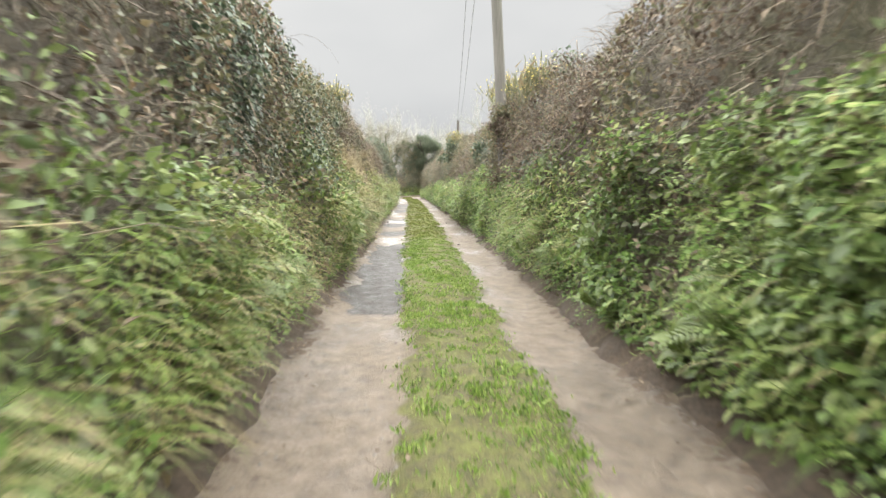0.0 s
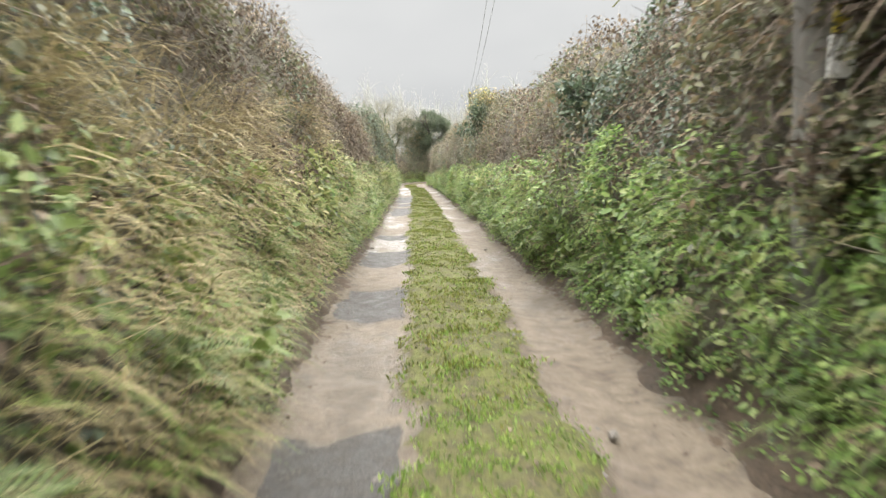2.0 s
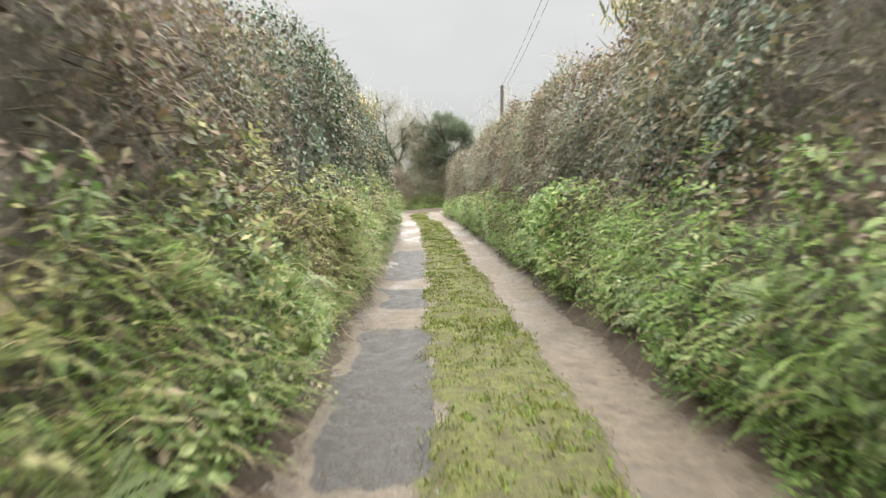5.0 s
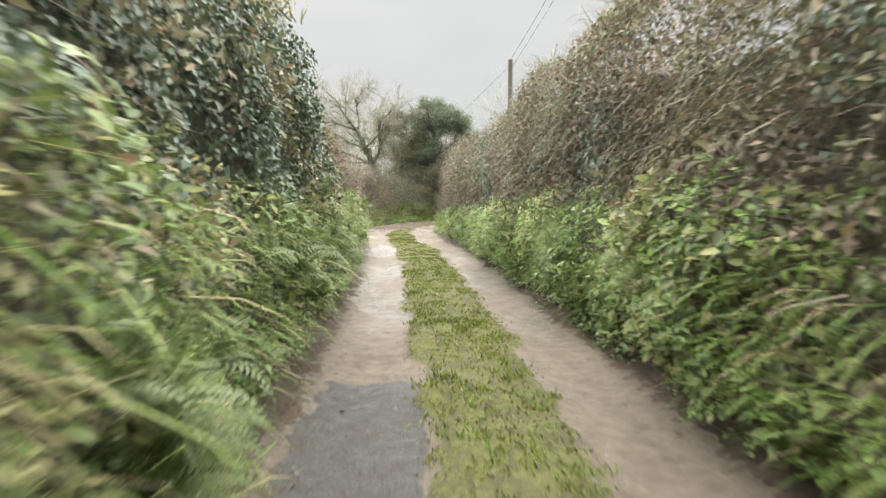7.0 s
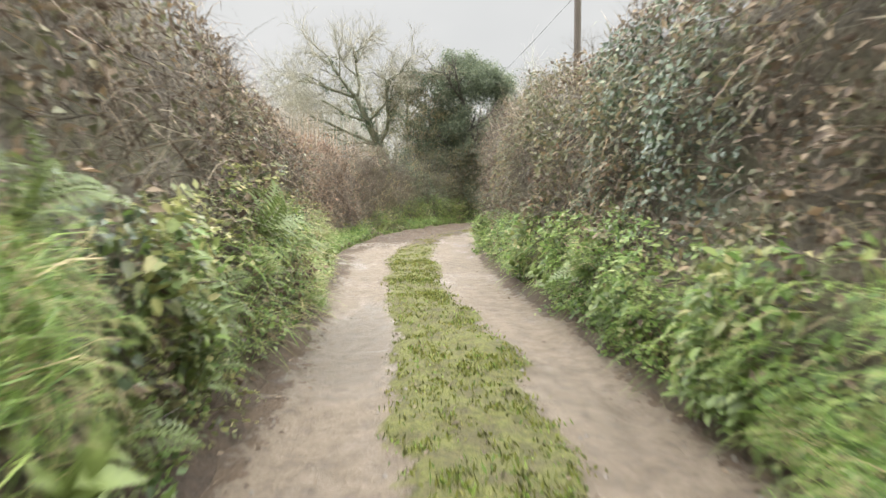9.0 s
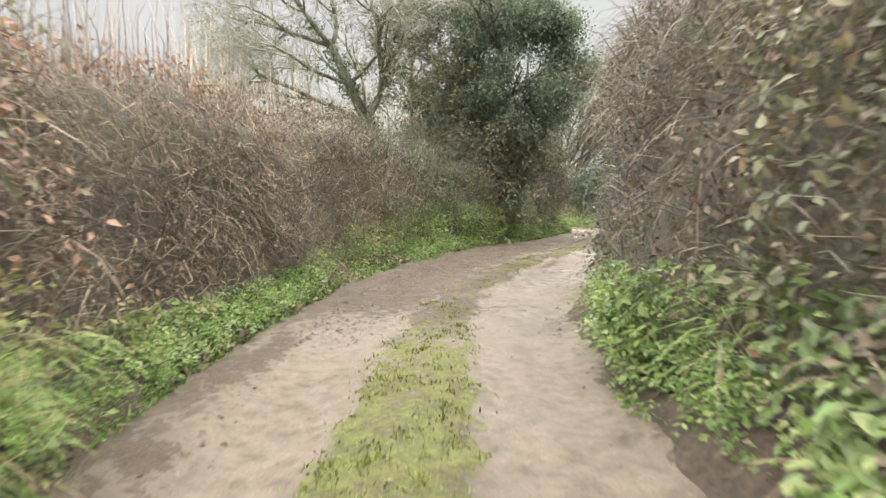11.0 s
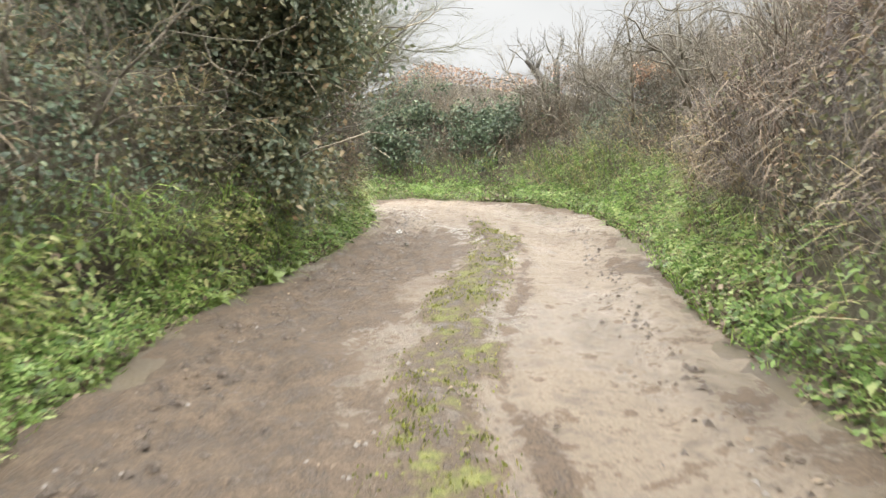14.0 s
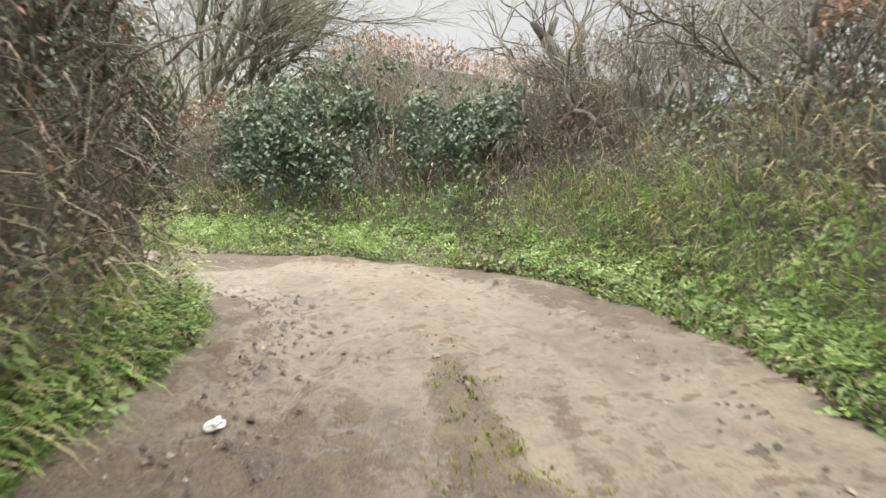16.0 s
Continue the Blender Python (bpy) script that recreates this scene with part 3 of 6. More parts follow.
def crown_grass():
    """Short grass on the crown: fresher at the lane's start, yellow and mossy further on."""
    tufts = 13000
    r = lane_rows(tufts, 86.0)
    f = RNG.random(tufts)
    v = r[:, 4] + (r[:, 5] - r[:, 4]) * (0.5 + (f - 0.5) * 1.04)
    spot, inside, _ = lane_surface(r, v)
    keep = (RNG.random(tufts) < r[:, 6] * 1.1) & (inside > 0.25) & (RNG.random(tufts) < 0.25 + 1.1 * vnoise(spot @ np.array([[0.8, 0.6, 0], [-0.6, 0.8, 0], [0, 0, 0]]), 1.9, 44))
    spot = spot[keep]
    per = (RNG.integers(5, 26, len(spot)) * np.interp(spot[:, 1], [0, 12, 15, 60], [1.2, 1.2, 0.9, 0.8])).astype(int)
    base = np.repeat(spot, per, 0)
    wide = np.repeat(RNG.uniform(0.02, 0.055, len(spot)), per)[:, None]
    base[:, :2] += RNG.normal(0, 1, (len(base), 2)) * wide
    m = len(base)
    flat = base * [1, 1, 0]
    fresh = RNG.random(m) < np.interp(base[:, 1], [0, 11, 15, 50, 57], [1.7, 1.5, 0.3, 0.15, 0.0]) * (0.6 + 0.8 * vnoise(flat, 1.2, 46))
    tall = RNG.uniform(0.012, 0.05, m) * np.interp(base[:, 1], [52, 60], [1.0, 0.6]) * (0.45 + 0.9 * vnoise(flat, 2.4, 45))
    axis = np.stack([RNG.normal(0, 0.55, m), RNG.normal(0, 0.55, m), np.ones(m)], 1)
    v1, _ = kites(base - Z * 0.006, axis, RNG.normal(0, 1, (m, 3)), tall, RNG.uniform(0.006, 0.017, m))
    v1 = v1.reshape(-1, 4, 3)
    for nm, mat, sel, lab in (("fresh_grass", M_GRASS, fresh, "short bright green grass on the lane crown"), ("mossy_grass", M_MOSSY, ~fresh, "short yellow-green mossy grass on the lane crown")):
        c = int(sel.sum())
        k4 = np.arange(c)[:, None] * 4
        tagged(new(nm, mesh_of(nm, v1[sel].reshape(-1, 3), np.concatenate([k4 + [0, 1, 2], k4 + [0, 2, 3]]), mat)), lab, "grass", kind="stuff")


Z = np.array([0.0, 0.0, 1.0])
crown_grass()


def fallen_leaves():
    n = 5200
    r = lane_rows(n, lane_u[-1])
    v = np.where(RNG.random(n) < 0.5, np.abs(RNG.normal(0, 0.07, n)), 1 - np.abs(RNG.normal(0, 0.07, n)))
    some = RNG.random(n) < 0.3
    v[some] = RNG.uniform(0.3, 0.72, some.sum())
    p, _, _ = lane_surface(r, v)
    s = RNG.uniform(0.02, 0.05, n)
    v1, f1 = kites(p + Z * 0.008, RNG.normal(0, 1, (n, 3)) * [1, 1, 0.15], np.tile(Z, (n, 1)) + RNG.normal(0, 0.2, (n, 3)), s, s * 0.6)
    tagged(new("fallen_leaf_litter", mesh_of("fallen_leaf_litter", v1, f1, M_DEAD)), "wet brown leaf litter along the lane edges", "leaf litter", kind="stuff")


fallen_leaves()

def mud_clods():
    """Lumps of mud thrown up along the left track and the edges round the bend."""
    n = 5200
    r = lane_rows(n * 3, lane_u[-1])
    r = r[(r[:, 1] > 56.5) & (r[:, 1] < 70.5)][:n]
    n = len(r)
    v = np.where(RNG.random(n) < 0.72, np.abs(RNG.normal(0.04, 0.13, n)), 1 - np.abs(RNG.normal(0.0, 0.06, n)))
    base = lane_surface(r, v)[0]
    s = 0.007 + 0.03 * RNG.random(n) ** 2
    corners = np.array([[1, 0, -0.2], [0.2, 0.9, -0.2], [-0.9, 0.3, -0.2], [-0.2, -0.9, -0.2], [0.1, 0.1, 0.6]])
    turn = RNG.uniform(0, 6.28, n)
    c, sn = np.cos(turn)[:, None], np.sin(turn)[:, None]
    x, y = corners[None, :, 0] * c - corners[None, :, 1] * sn, corners[None, :, 0] * sn + corners[None, :, 1] * c
    v3 = base[:, None] + (np.stack([x, y, np.tile(corners[:, 2], (n, 1))], -1) + RNG.normal(0, 0.15, (n, 5, 3))) * s[:, None, None]
    k5 = np.arange(n)[:, None] * 5
    tagged(new("mud_clods", mesh_of("mud_clods", v3.reshape(-1, 3), np.concatenate([k5 + [0, 1, 4], k5 + [1, 2, 4], k5 + [2, 3, 4], k5 + [3, 0, 4]]), M_MUD)), "crumbs and lumps of brown mud along the track", "mud", kind="stuff")


mud_clods()


# ---- hedge banks ----
# rows: x, y of the foot, height, lean back per metre, height of the green herbs, ivy, brown twigs, russet beech, olive leaves
LEFT = [
    (-0.97, -14, 3.1, 0.22, 1.4, 0.4, 0.6, 0.0, 0.5), (-0.97, 2, 3.2, 0.22, 1.25, 0.2, 1.1, 0.0, 0.5), (-0.97, 6, 3.2, 0.22, 1.2, 0.5, 0.95, 0.0, 0.7), (-0.97, 9, 3.3, 0.2, 1.25, 1.2, 0.15, 0.0, 0.9),
    (-0.97, 13, 3.3, 0.2, 1.4, 0.8, 0.35, 0.0, 1.0), (-0.97, 16, 3.25, 0.2, 1.5, 0.25, 0.9, 0.0, 0.4), (-0.97, 22, 3.1, 0.22, 1.45, 0.15, 1.0, 0.0, 0.4), (-0.97, 29, 3.0, 0.22, 1.45, 0.2, 1.0, 0.0, 0.4),
    (-0.97, 33, 3.3, 0.14, 1.42, 0.95, 0.3, 0.0, 0.3), (-1.0, 40, 3.3, 0.12, 1.3, 1.3, 0.1, 0.0, 0.75), (-1.12, 44.5, 3.0, 0.16, 1.2, 1.15, 0.3, 0.0, 0.5), (-1.16, 46.2, 2.95, 0.18, 1.2, 0.7, 0.7, 0.0, 0.6), (-1.2, 48, 2.9, 0.2, 1.25, 0.3, 0.9, 0.0, 0.5),
    (-1.55, 52, 2.45, 0.22, 1.0, 0.2, 1.0, 0.3, 0.4), (-1.95, 55, 2.3, 0.14, 0.6, 0.05, 1.2, 1.0, 0.1), (-2.05, 57.5, 2.35, 0.12, 0.4, 0.0, 1.3, 1.0, 0.05), (-1.75, 60, 2.45, 0.12, 0.45, 0.0, 1.3, 0.9, 0.1),
    (-0.9, 62.6, 2.5, 0.12, 0.6, 0.5, 0.9, 0.3, 0.7), (0.1, 64.2, 2.4, 0.12, 0.7, 0.95, 0.4, 0.0, 0.7), (1.2, 65.6, 2.4, 0.1, 0.6, 0.9, 0.35, 0.0, 1.0), (2.2, 66.9, 2.9, 0.08, 0.5, 0.8, 0.7, 0.05, 1.0),
    (3.0, 68.2, 3.3, 0.04, 0.45, 0.4, 1.0, 0.2, 0.9), (3.5, 69.3, 3.2, 0.03, 0.45, 0.4, 1.1, 0.15, 0.8), (3.35, 70.0, 2.4, 0.06, 0.9, 0.6, 1.0, 0.0, 0.4), (2.2, 70.2, 2.0, 0.15, 0.9, 0.5, 1.0, 0.0, 0.4),
    (0.0, 70.6, 2.0, 0.15, 0.9, 0.5, 1.0, 0.0, 0.4), (-4.0, 72.3, 2.2, 0.15, 0.9, 0.4, 1.0, 0.0, 0.4), (-10.0, 73.6, 2.2, 0.15, 0.9, 0.4, 1.0, 0.0, 0.4),
]
RIGHT = [
    (1.62, -14, 3.0, 0.14, 1.5, 0.3, 0.7, 0.0, 0.5), (1.62, 4, 3.0, 0.14, 1.5, 0.3, 1.1, 0.0, 0.6), (1.66, 8, 2.9, 0.14, 1.3, 0.35, 1.1, 0.0, 1.0), (1.68, 12, 3.0, 0.12, 1.3, 0.5, 0.9, 0.0, 1.3),
    (1.68, 17, 3.0, 0.14, 1.35, 0.6, 0.8, 0.0, 0.5), (1.66, 22, 2.9, 0.16, 1.28, 0.3, 1.0, 0.0, 0.5), (1.62, 27, 3.0, 0.14, 1.3, 0.5, 0.8, 0.0, 0.4), (1.6, 33, 3.2, 0.1, 1.3, 0.2, 1.2, 0.0, 0.7),
    (1.56, 40, 3.2, 0.08, 1.22, 0.3, 1.2, 0.0, 1.0), (1.5, 44, 3.0, 0.1, 1.15, 0.42, 1.1, 0.0, 0.9), (1.48, 47, 2.85, 0.1, 1.05, 0.42, 1.1, 0.0, 0.6), (1.18, 51.5, 2.65, 0.08, 0.95, 0.35, 1.0, 0.1, 0.6), (1.14, 55, 2.7, 0.06, 0.8, 0.5, 1.0, 0.2, 0.5),
    (1.35, 57.5, 2.95, 0.06, 0.55, 0.5, 1.0, 0.0, 0.15), (1.95, 59.1, 3.1, 0.05, 0.5, 0.5, 1.2, 0.0, 0.08), (2.7, 60.85, 3.1, 0.05, 0.5, 0.55, 1.2, 0.0, 0.08), (3.25, 61.9, 2.5, 0.12, 0.65, 0.2, 1.3, 0.0, 0.3), (3.85, 62.8, 2.4, 0.22, 0.5, 0.3, 1.4, 0.1, 0.5), (4.6, 63.9, 2.4, 0.32, 0.5, 0.25, 1.5, 0.1, 0.5),
    (5.3, 65.0, 2.4, 0.42, 0.6, 0.1, 1.5, 0.1, 0.3), (6.1, 66.3, 2.4, 0.46, 0.72, 0.1, 1.5, 0.1, 0.4), (6.85, 68.0, 2.4, 0.46, 0.75, 0.2, 1.5, 0.0, 0.4), (7.15, 69.4, 2.4, 0.48, 0.75, 0.3, 1.5, 0.0, 0.5), (7.0, 70.8, 2.4, 0.55, 0.7, 0.5, 1.4, 0.0, 0.6),
    (6.5, 71.9, 2.45, 0.6, 0.5, 0.95, 1.7, 0.1, 0.4), (5.85, 72.7, 2.5, 0.55, 0.45, 0.95, 1.9, 0.15, 0.3), (5.2, 73.35, 2.45, 0.5, 0.45, 0.95, 1.9, 0.15, 0.3), (4.7, 73.8, 1.9, 0.45, 0.5, 0.6, 1.5, 0.1, 0.6), (4.1, 74.2, 1.6, 0.4, 0.6, 0.4, 1.2, 0.0, 0.4),
    (2.4, 74.9, 1.5, 0.3, 0.7, 0.3, 1.2, 0.0, 0.3), (0.5, 75.6, 1.5, 0.3, 0.7, 0.3, 1.0, 0.0, 0.3), (-3.0, 77.2, 1.6, 0.2, 0.8, 0.3, 1.0, 0.0, 0.3), (-10.0, 79.0, 2.0, 0.2, 0.8, 0.3, 1.0, 0.0, 0.3),
]


class Bank:
    """One side of the lane as a surface over length u and height h."""

    def __init__(self, table, side):
        self.rows, self.u = resample(table, 0.1)
        t = np.gradient(self.rows[:, :2], axis=0)
        t = unit(t)
        for _ in range(6):
            t = unit(t + np.roll(t, 4, 0) * 0.5 + np.roll(t, -4, 0) * 0.5) if len(t) > 20 else t
        t[:6], t[-6:] = t[6], t[-7]
        self.back = np.stack([-t[:, 1], t[:, 0]], 1) * side
        self.along = t
        self.seed = 100 if side > 0 else 200

    def get(self, u, k):
        return np.interp(u, self.u, self.rows[:, k])

    def frame_at(self, u):
        b = np.stack([np.interp(u, self.u, self.back[:, 0]), np.interp(u, self.u, self.back[:, 1]), np.zeros_like(u)], -1)
        a = np.stack([np.interp(u, self.u, self.along[:, 0]), np.interp(u, self.u, self.along[:, 1]), np.zeros_like(u)], -1)
        return unit(b), unit(a)

    def height(self, u):
        f = np.stack([self.get(u, 0), self.get(u, 1), np.zeros_like(u)], -1)
        return self.get(u, 2) + ((vnoise(f, 0.7, self.seed + 1) - 0.5) * 0.5 + (vnoise(f, 2.3, self.seed + 2) - 0.5) * 0.3) * (1 - 0.65 * np.clip(self.get(u, 7), 0, 1))

    def face(self, u, h, depth):
        """The place at height h, depth metres out of the surface towards the lane, and the way out."""
        b, a = self.frame_at(u)
        H = self.height(u)
        f = np.stack([self.get(u, 0), self.get(u, 1), np.zeros_like(u)], -1)
        top = np.clip((h / H - 0.7) / 0.3, 0, None)
        off = self.get(u, 3) * h + 0.38 * top**2
        y, line = self.get(u, 1), self.get(u, 4)
        shelf = np.interp(y, [13, 16, 50, 54], [0.05, 0.24, 0.22, 0.0]) if self.seed == 200 else np.interp(y, [0, 44, 50, 53], [0.12, 0.14, 0.1, 0.0])
        if self.seed == 200:
            # the bracken is trodden back round the plates of the first pole
            off = off + 0.22 * np.exp(-(((y - 12.2) / 0.45) ** 2)) * np.exp(-(((h - 1.9) / 0.28) ** 2))
        off = off - shelf * np.clip(h / 0.5, 0.0, 1) * (1 - smooth(h / line, 0.8, 1.2))
        p = f + b * off[..., None] + np.array([0, 0, 1.0]) * h[..., None]
        bump = ((vnoise(p, 0.9, self.seed + 3) - 0.5) * 0.42 + (vnoise(p, 2.7, self.seed + 4) - 0.5) * 0.22) * np.clip(h / 0.5, 0.15, 1)
        out = unit(-b + np.array([0, 0, 1.0]) * (self.get(u, 3) + 0.9 * top)[..., None])
        return p + out * (depth + bump)[..., None], out, a

    def top(self, u, w):
        H = self.height(u)
        p, out, a = self.face(u, H, np.zeros_like(u))
        b, _ = self.frame_at(u)
        p = p + b * w[..., None]
        p[..., 2] += (vnoise(p, 1.2, self.seed + 6) - 0.5) * 0.35 - 0.05 * w
        return p, unit(-b * 0.3 + np.array([0, 0, 1.0])), a


def bank_core(bank, u0, u1, parent):
    us = np.linspace(u0, u1, max(3, int((u1 - u0) / 0.3) + 1))
    H = bank.height(us)
    cols = []
    b, _ = bank.frame_at(us)
    p, out, _ = bank.face(us, np.zeros_like(us), np.full_like(us, -0.02))
    p[:, 2] = -0.12
    cols.append(p)
    # how much of the height is solid: thin twigs alone stand above it
    y = bank.get(us, 1)
    solid = np.interp(y, [30, 34, 40.5, 43, 51, 61, 62.2, 64, 69, 71.5], [1, 0.72, 0.72, 0.9, 0.92, 0.92, 0.58, 0.68, 0.66, 1.0]) if bank.seed == 200 else np.interp(y, [60, 63], [1.0, 0.85])
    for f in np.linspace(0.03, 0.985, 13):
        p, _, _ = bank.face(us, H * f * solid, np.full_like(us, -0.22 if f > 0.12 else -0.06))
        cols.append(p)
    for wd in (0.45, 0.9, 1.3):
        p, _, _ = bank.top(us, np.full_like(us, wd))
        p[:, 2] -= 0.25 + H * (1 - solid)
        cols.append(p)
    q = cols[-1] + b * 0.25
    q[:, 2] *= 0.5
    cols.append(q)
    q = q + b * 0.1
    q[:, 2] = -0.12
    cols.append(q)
    # filler behind the leaves; its dark colour stands in for shade in the gaps
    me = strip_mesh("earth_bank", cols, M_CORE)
    return piece("earth_bank", me, parent, "bank core of earth and dead stems, coloured dark for shaded gaps")


def soil_edge(bank, u0, u1, parent):
    """The cut earth step between the wheel track and the plants of the bank."""
    us = np.linspace(u0, u1, max(3, int((u1 - u0) / 0.1) + 1))
    foot = np.stack([bank.get(us, 0), bank.get(us, 1), np.zeros_like(us)], -1)
    b, _ = bank.frame_at(us)
    cols = []
    for k, z in ((0.24, -0.05), (0.17, 0.025), (0.12, 0.075), (0.07, 0.13), (0.01, 0.17), (-0.06, 0.21), (-0.16, 0.24)):
        q = foot - b * k
        q = q - b * ((vnoise(q, 1.4, 91) - 0.5) * 0.12 + (vnoise(q, 6.0, 92) - 0.5) * 0.07)[:, None]
        q[:, 2] = z * (0.75 + 0.5 * vnoise(foot, 0.8, 93)) + (vnoise(q + Z * z * 5, 9.0, 94) - 0.5) * 0.05
        cols.append(q)
    piece("soil_edge", strip_mesh("soil_edge", cols, M_SOIL), parent, "dark crumbling soil along the lane edge")


def scatter(bank, u0, u1, per_m2, tall=3.3):
    n = int((u1 - u0) * tall * per_m2)
    u = u0 + (u1 - u0) * RNG.random(n)
    h = RNG.random(n) * tall
    keep = h < bank.height(u) * 1.0
    return u[keep], h[keep]


def rnd(n, s):
    return RNG.normal(0, s, (n, 3))


def hedge_section(bank, u0, u1, label, near=1.0):
    root = tagged(new("hedge_bank"), label, "hedge", group="hedge banks along the lane")
    bank_core(bank, u0, u1, root)
    if bank.get(np.array([u1]), 1)[0] < 62:
        soil_edge(bank, u0, u1, root)

    def herb_line(u, p):
        return bank.get(u, 4) * (0.78 + 0.3 * vnoise(p, 0.5, bank.seed + 11) + 0.18 * vnoise(p, 2.2, bank.seed + 9))

    def richness(u):
        y = bank.get(u, 1)
        if bank.seed == 200:
            return np.interp(y, [5.5, 8, 12.5, 15, 43, 45, 48, 50, 57, 59, 62.6, 64, 71, 72], [1.2, 0.5, 0.6, 1.3, 1.6, 0.7, 0.45, 0.8, 0.7, 0.35, 0.3, 0.6, 0.6, 0.25])
        return np.interp(y, [3, 6, 9, 12, 15, 18, 28, 30, 34, 37, 41, 44, 48, 51, 53, 64, 66.3, 67.2], [0.65, 0.5, 0.6, 0.55, 0.4, 0.5, 0.8, 1.15, 0.9, 0.75, 0.75, 0.5, 0.38, 0.4, 0.9, 0.8, 0.5, 0.25])

    def strawness(u):
        y = bank.get(u, 1)
        if bank.seed == 200:
            return np.interp(y, [6, 8, 12, 15], [0.3, 1.0, 0.8, 0.3])
        return np.interp(y, [2, 4, 8, 10, 12.5, 17, 20, 23, 24, 29, 31.5, 36, 40, 47], [1.0, 1.6, 0.6, 0.15, 1.7, 1.7, 0.35, 0.35, 0.5, 0.6, 2.2, 0.8, 0.2, 0.8])

    # fresh herbs on the lower bank, in clumps with dark hollows between
    u, h = scatter(bank, u0, u1, 1050 * near, 2.2)
    p, out, a = bank.face(u, h, np.zeros_like(u))
    cl = vnoise(p, 2.1, bank.seed + 12)
    lush = vnoise(p, 0.55, bank.seed + 13)
    keep = (h > 0.16 * (bank.get(u, 1) < 56)) & (h < herb_line(u, p)) & (RNG.random(len(u)) < (0.32 + 2.3 * np.clip(cl - 0.30, 0, 1)) * (0.5 + 0.8 * lush) * richness(u) * np.where((bank.seed == 100) & (bank.get(u, 1) > 40) & (bank.get(u, 1) < 51), 0.25 + 0.9 * smooth(h, 0.3, 0.85), 1.0))
    u, h, cl, lush = u[keep], h[keep], cl[keep], lush[keep]
    n = len(u)
    p, out, a = bank.face(u, h, (cl - 0.55) * 0.45 + RNG.uniform(-0.14, 0.05, n))
    size = RNG.uniform(0.022, 0.06, n) * (0.75 + 0.5 * lush) * np.where(bank.get(u, 1) > 60, 0.75, np.where((bank.seed == 200) & (bank.get(u, 1) < 7), 1.12, np.where((bank.seed == 100) & (bank.get(u, 1) > 23), 0.8, 1.0)))
    v, f = ovals(p, out * 0.5 + rnd(n, 0.55) - Z * 0.4, Z * 0.9 + out * 0.6 + rnd(n, 0.33), size * 1.6, size * 0.85)
    y = bank.get(u, 1)
    if bank.seed == 100:
        pale = np.interp(y, [2, 7, 9, 12, 14, 17, 18.5, 29, 31, 34, 40, 50], [0.4, 0.2, 0.03, 0.06, 0.65, 0.4, 0.1, 0.12, 0.65, 0.2, 0.3, 0.15])
        deep = np.interp(y, [0, 7, 8.5, 12, 14, 17, 19, 29, 32, 35, 42, 48], [0.5, 0.7, 0.92, 0.9, 0.45, 0.6, 0.85, 0.7, 0.1, 0.8, 0.9, 0.85])
    else:
        pale = np.interp(y, [6, 8, 12, 15, 31, 34, 43, 46], [0.08, 0.25, 0.25, 0.12, 0.12, 0.22, 0.22, 0.1])
        deep = np.interp(y, [0, 6, 14, 18, 20, 29, 33, 43, 46, 50, 62, 66], [0.55, 0.6, 0.4, 0.5, 0.8, 0.3, 0.03, 0.03, 0.5, 0.5, 0.3, 0.15])
    drift = 1.5 * (vnoise(p, 0.8, bank.seed + 37) - 0.5)
    pick = RNG.random(n)
    sallow = pick < np.clip(pale + drift, 0.02, 0.95)
    shady = ~sallow & (RNG.random(n) < np.clip(deep - drift, 0.03, 0.95))
    v = v.reshape(-1, 6, 3)
    for nm, mat, sel, lab in (("herbage", M_HERB, ~sallow & ~shady, "fresh green leaves of nettle and dock"), ("sallow_herbage", M_YHERB, sallow, "yellowing green leaves"), ("deep_herbage", M_BRAMBLE, shady, "deep green leaves")):
        k6 = np.arange(int(sel.sum()))[:, None] * 6
        if len(k6):
            piece(nm, mesh_of(nm, v[sel].reshape(-1, 3), np.concatenate([k6 + [0, 1, 2, 3], k6 + [0, 3, 4, 5]]), mat), root, lab, "stuff")

    # feathery sprays of cow parsley and young bracken
    u, h = scatter(bank, u0, u1, 125 * near, 2.2)
    p, out, a = bank.face(u, h, np.zeros_like(u))
    cl = vnoise(p, 1.3, bank.seed + 21)
    keep = (h < herb_line(u, p) * 1.05) & (RNG.random(len(u)) < 2.6 * np.clip(cl - 0.28, 0, 1))
    u, h, cl = u[keep], h[keep], cl[keep]
    n = len(u)
    if n:
        p, out, a = bank.face(u, h, (cl - 0.5) * 0.3 + RNG.uniform(-0.1, 0.06, n))
        v, f = sprays(p, out * 0.7 + Z * RNG.normal(0.1, 0.45, n)[:, None] + a * RNG.normal(0, 0.55, n)[:, None], Z + out * 0.5 + rnd(n, 0.3), RNG.uniform(0.07, 0.19, n))
        piece("cow_parsley", mesh_of("cow_parsley", v, f, M_HERB if bank.seed == 200 else (M_YHERB if bank.get(np.array([u0]), 1)[0] > 14 else M_FERN)), root, "feathery green cow parsley", "stuff")

    # brown litter caught among the herbs
    u, h = scatter(bank, u0, u1, 260 * near, 1.8)
    p, out, a = bank.face(u, h, np.zeros_like(u))
    cl = vnoise(p, 1.6, bank.seed + 22)
    keep = (h < herb_line(u, p) * 1.1) & (RNG.random(len(u)) < 2.2 * np.clip(cl - 0.42 + 0.22 * ((bank.seed == 100) & (bank.get(u, 1) > 40) & (bank.get(u, 1) < 51)), 0, 1))
    u, h = u[keep], h[keep]
    n = len(u)
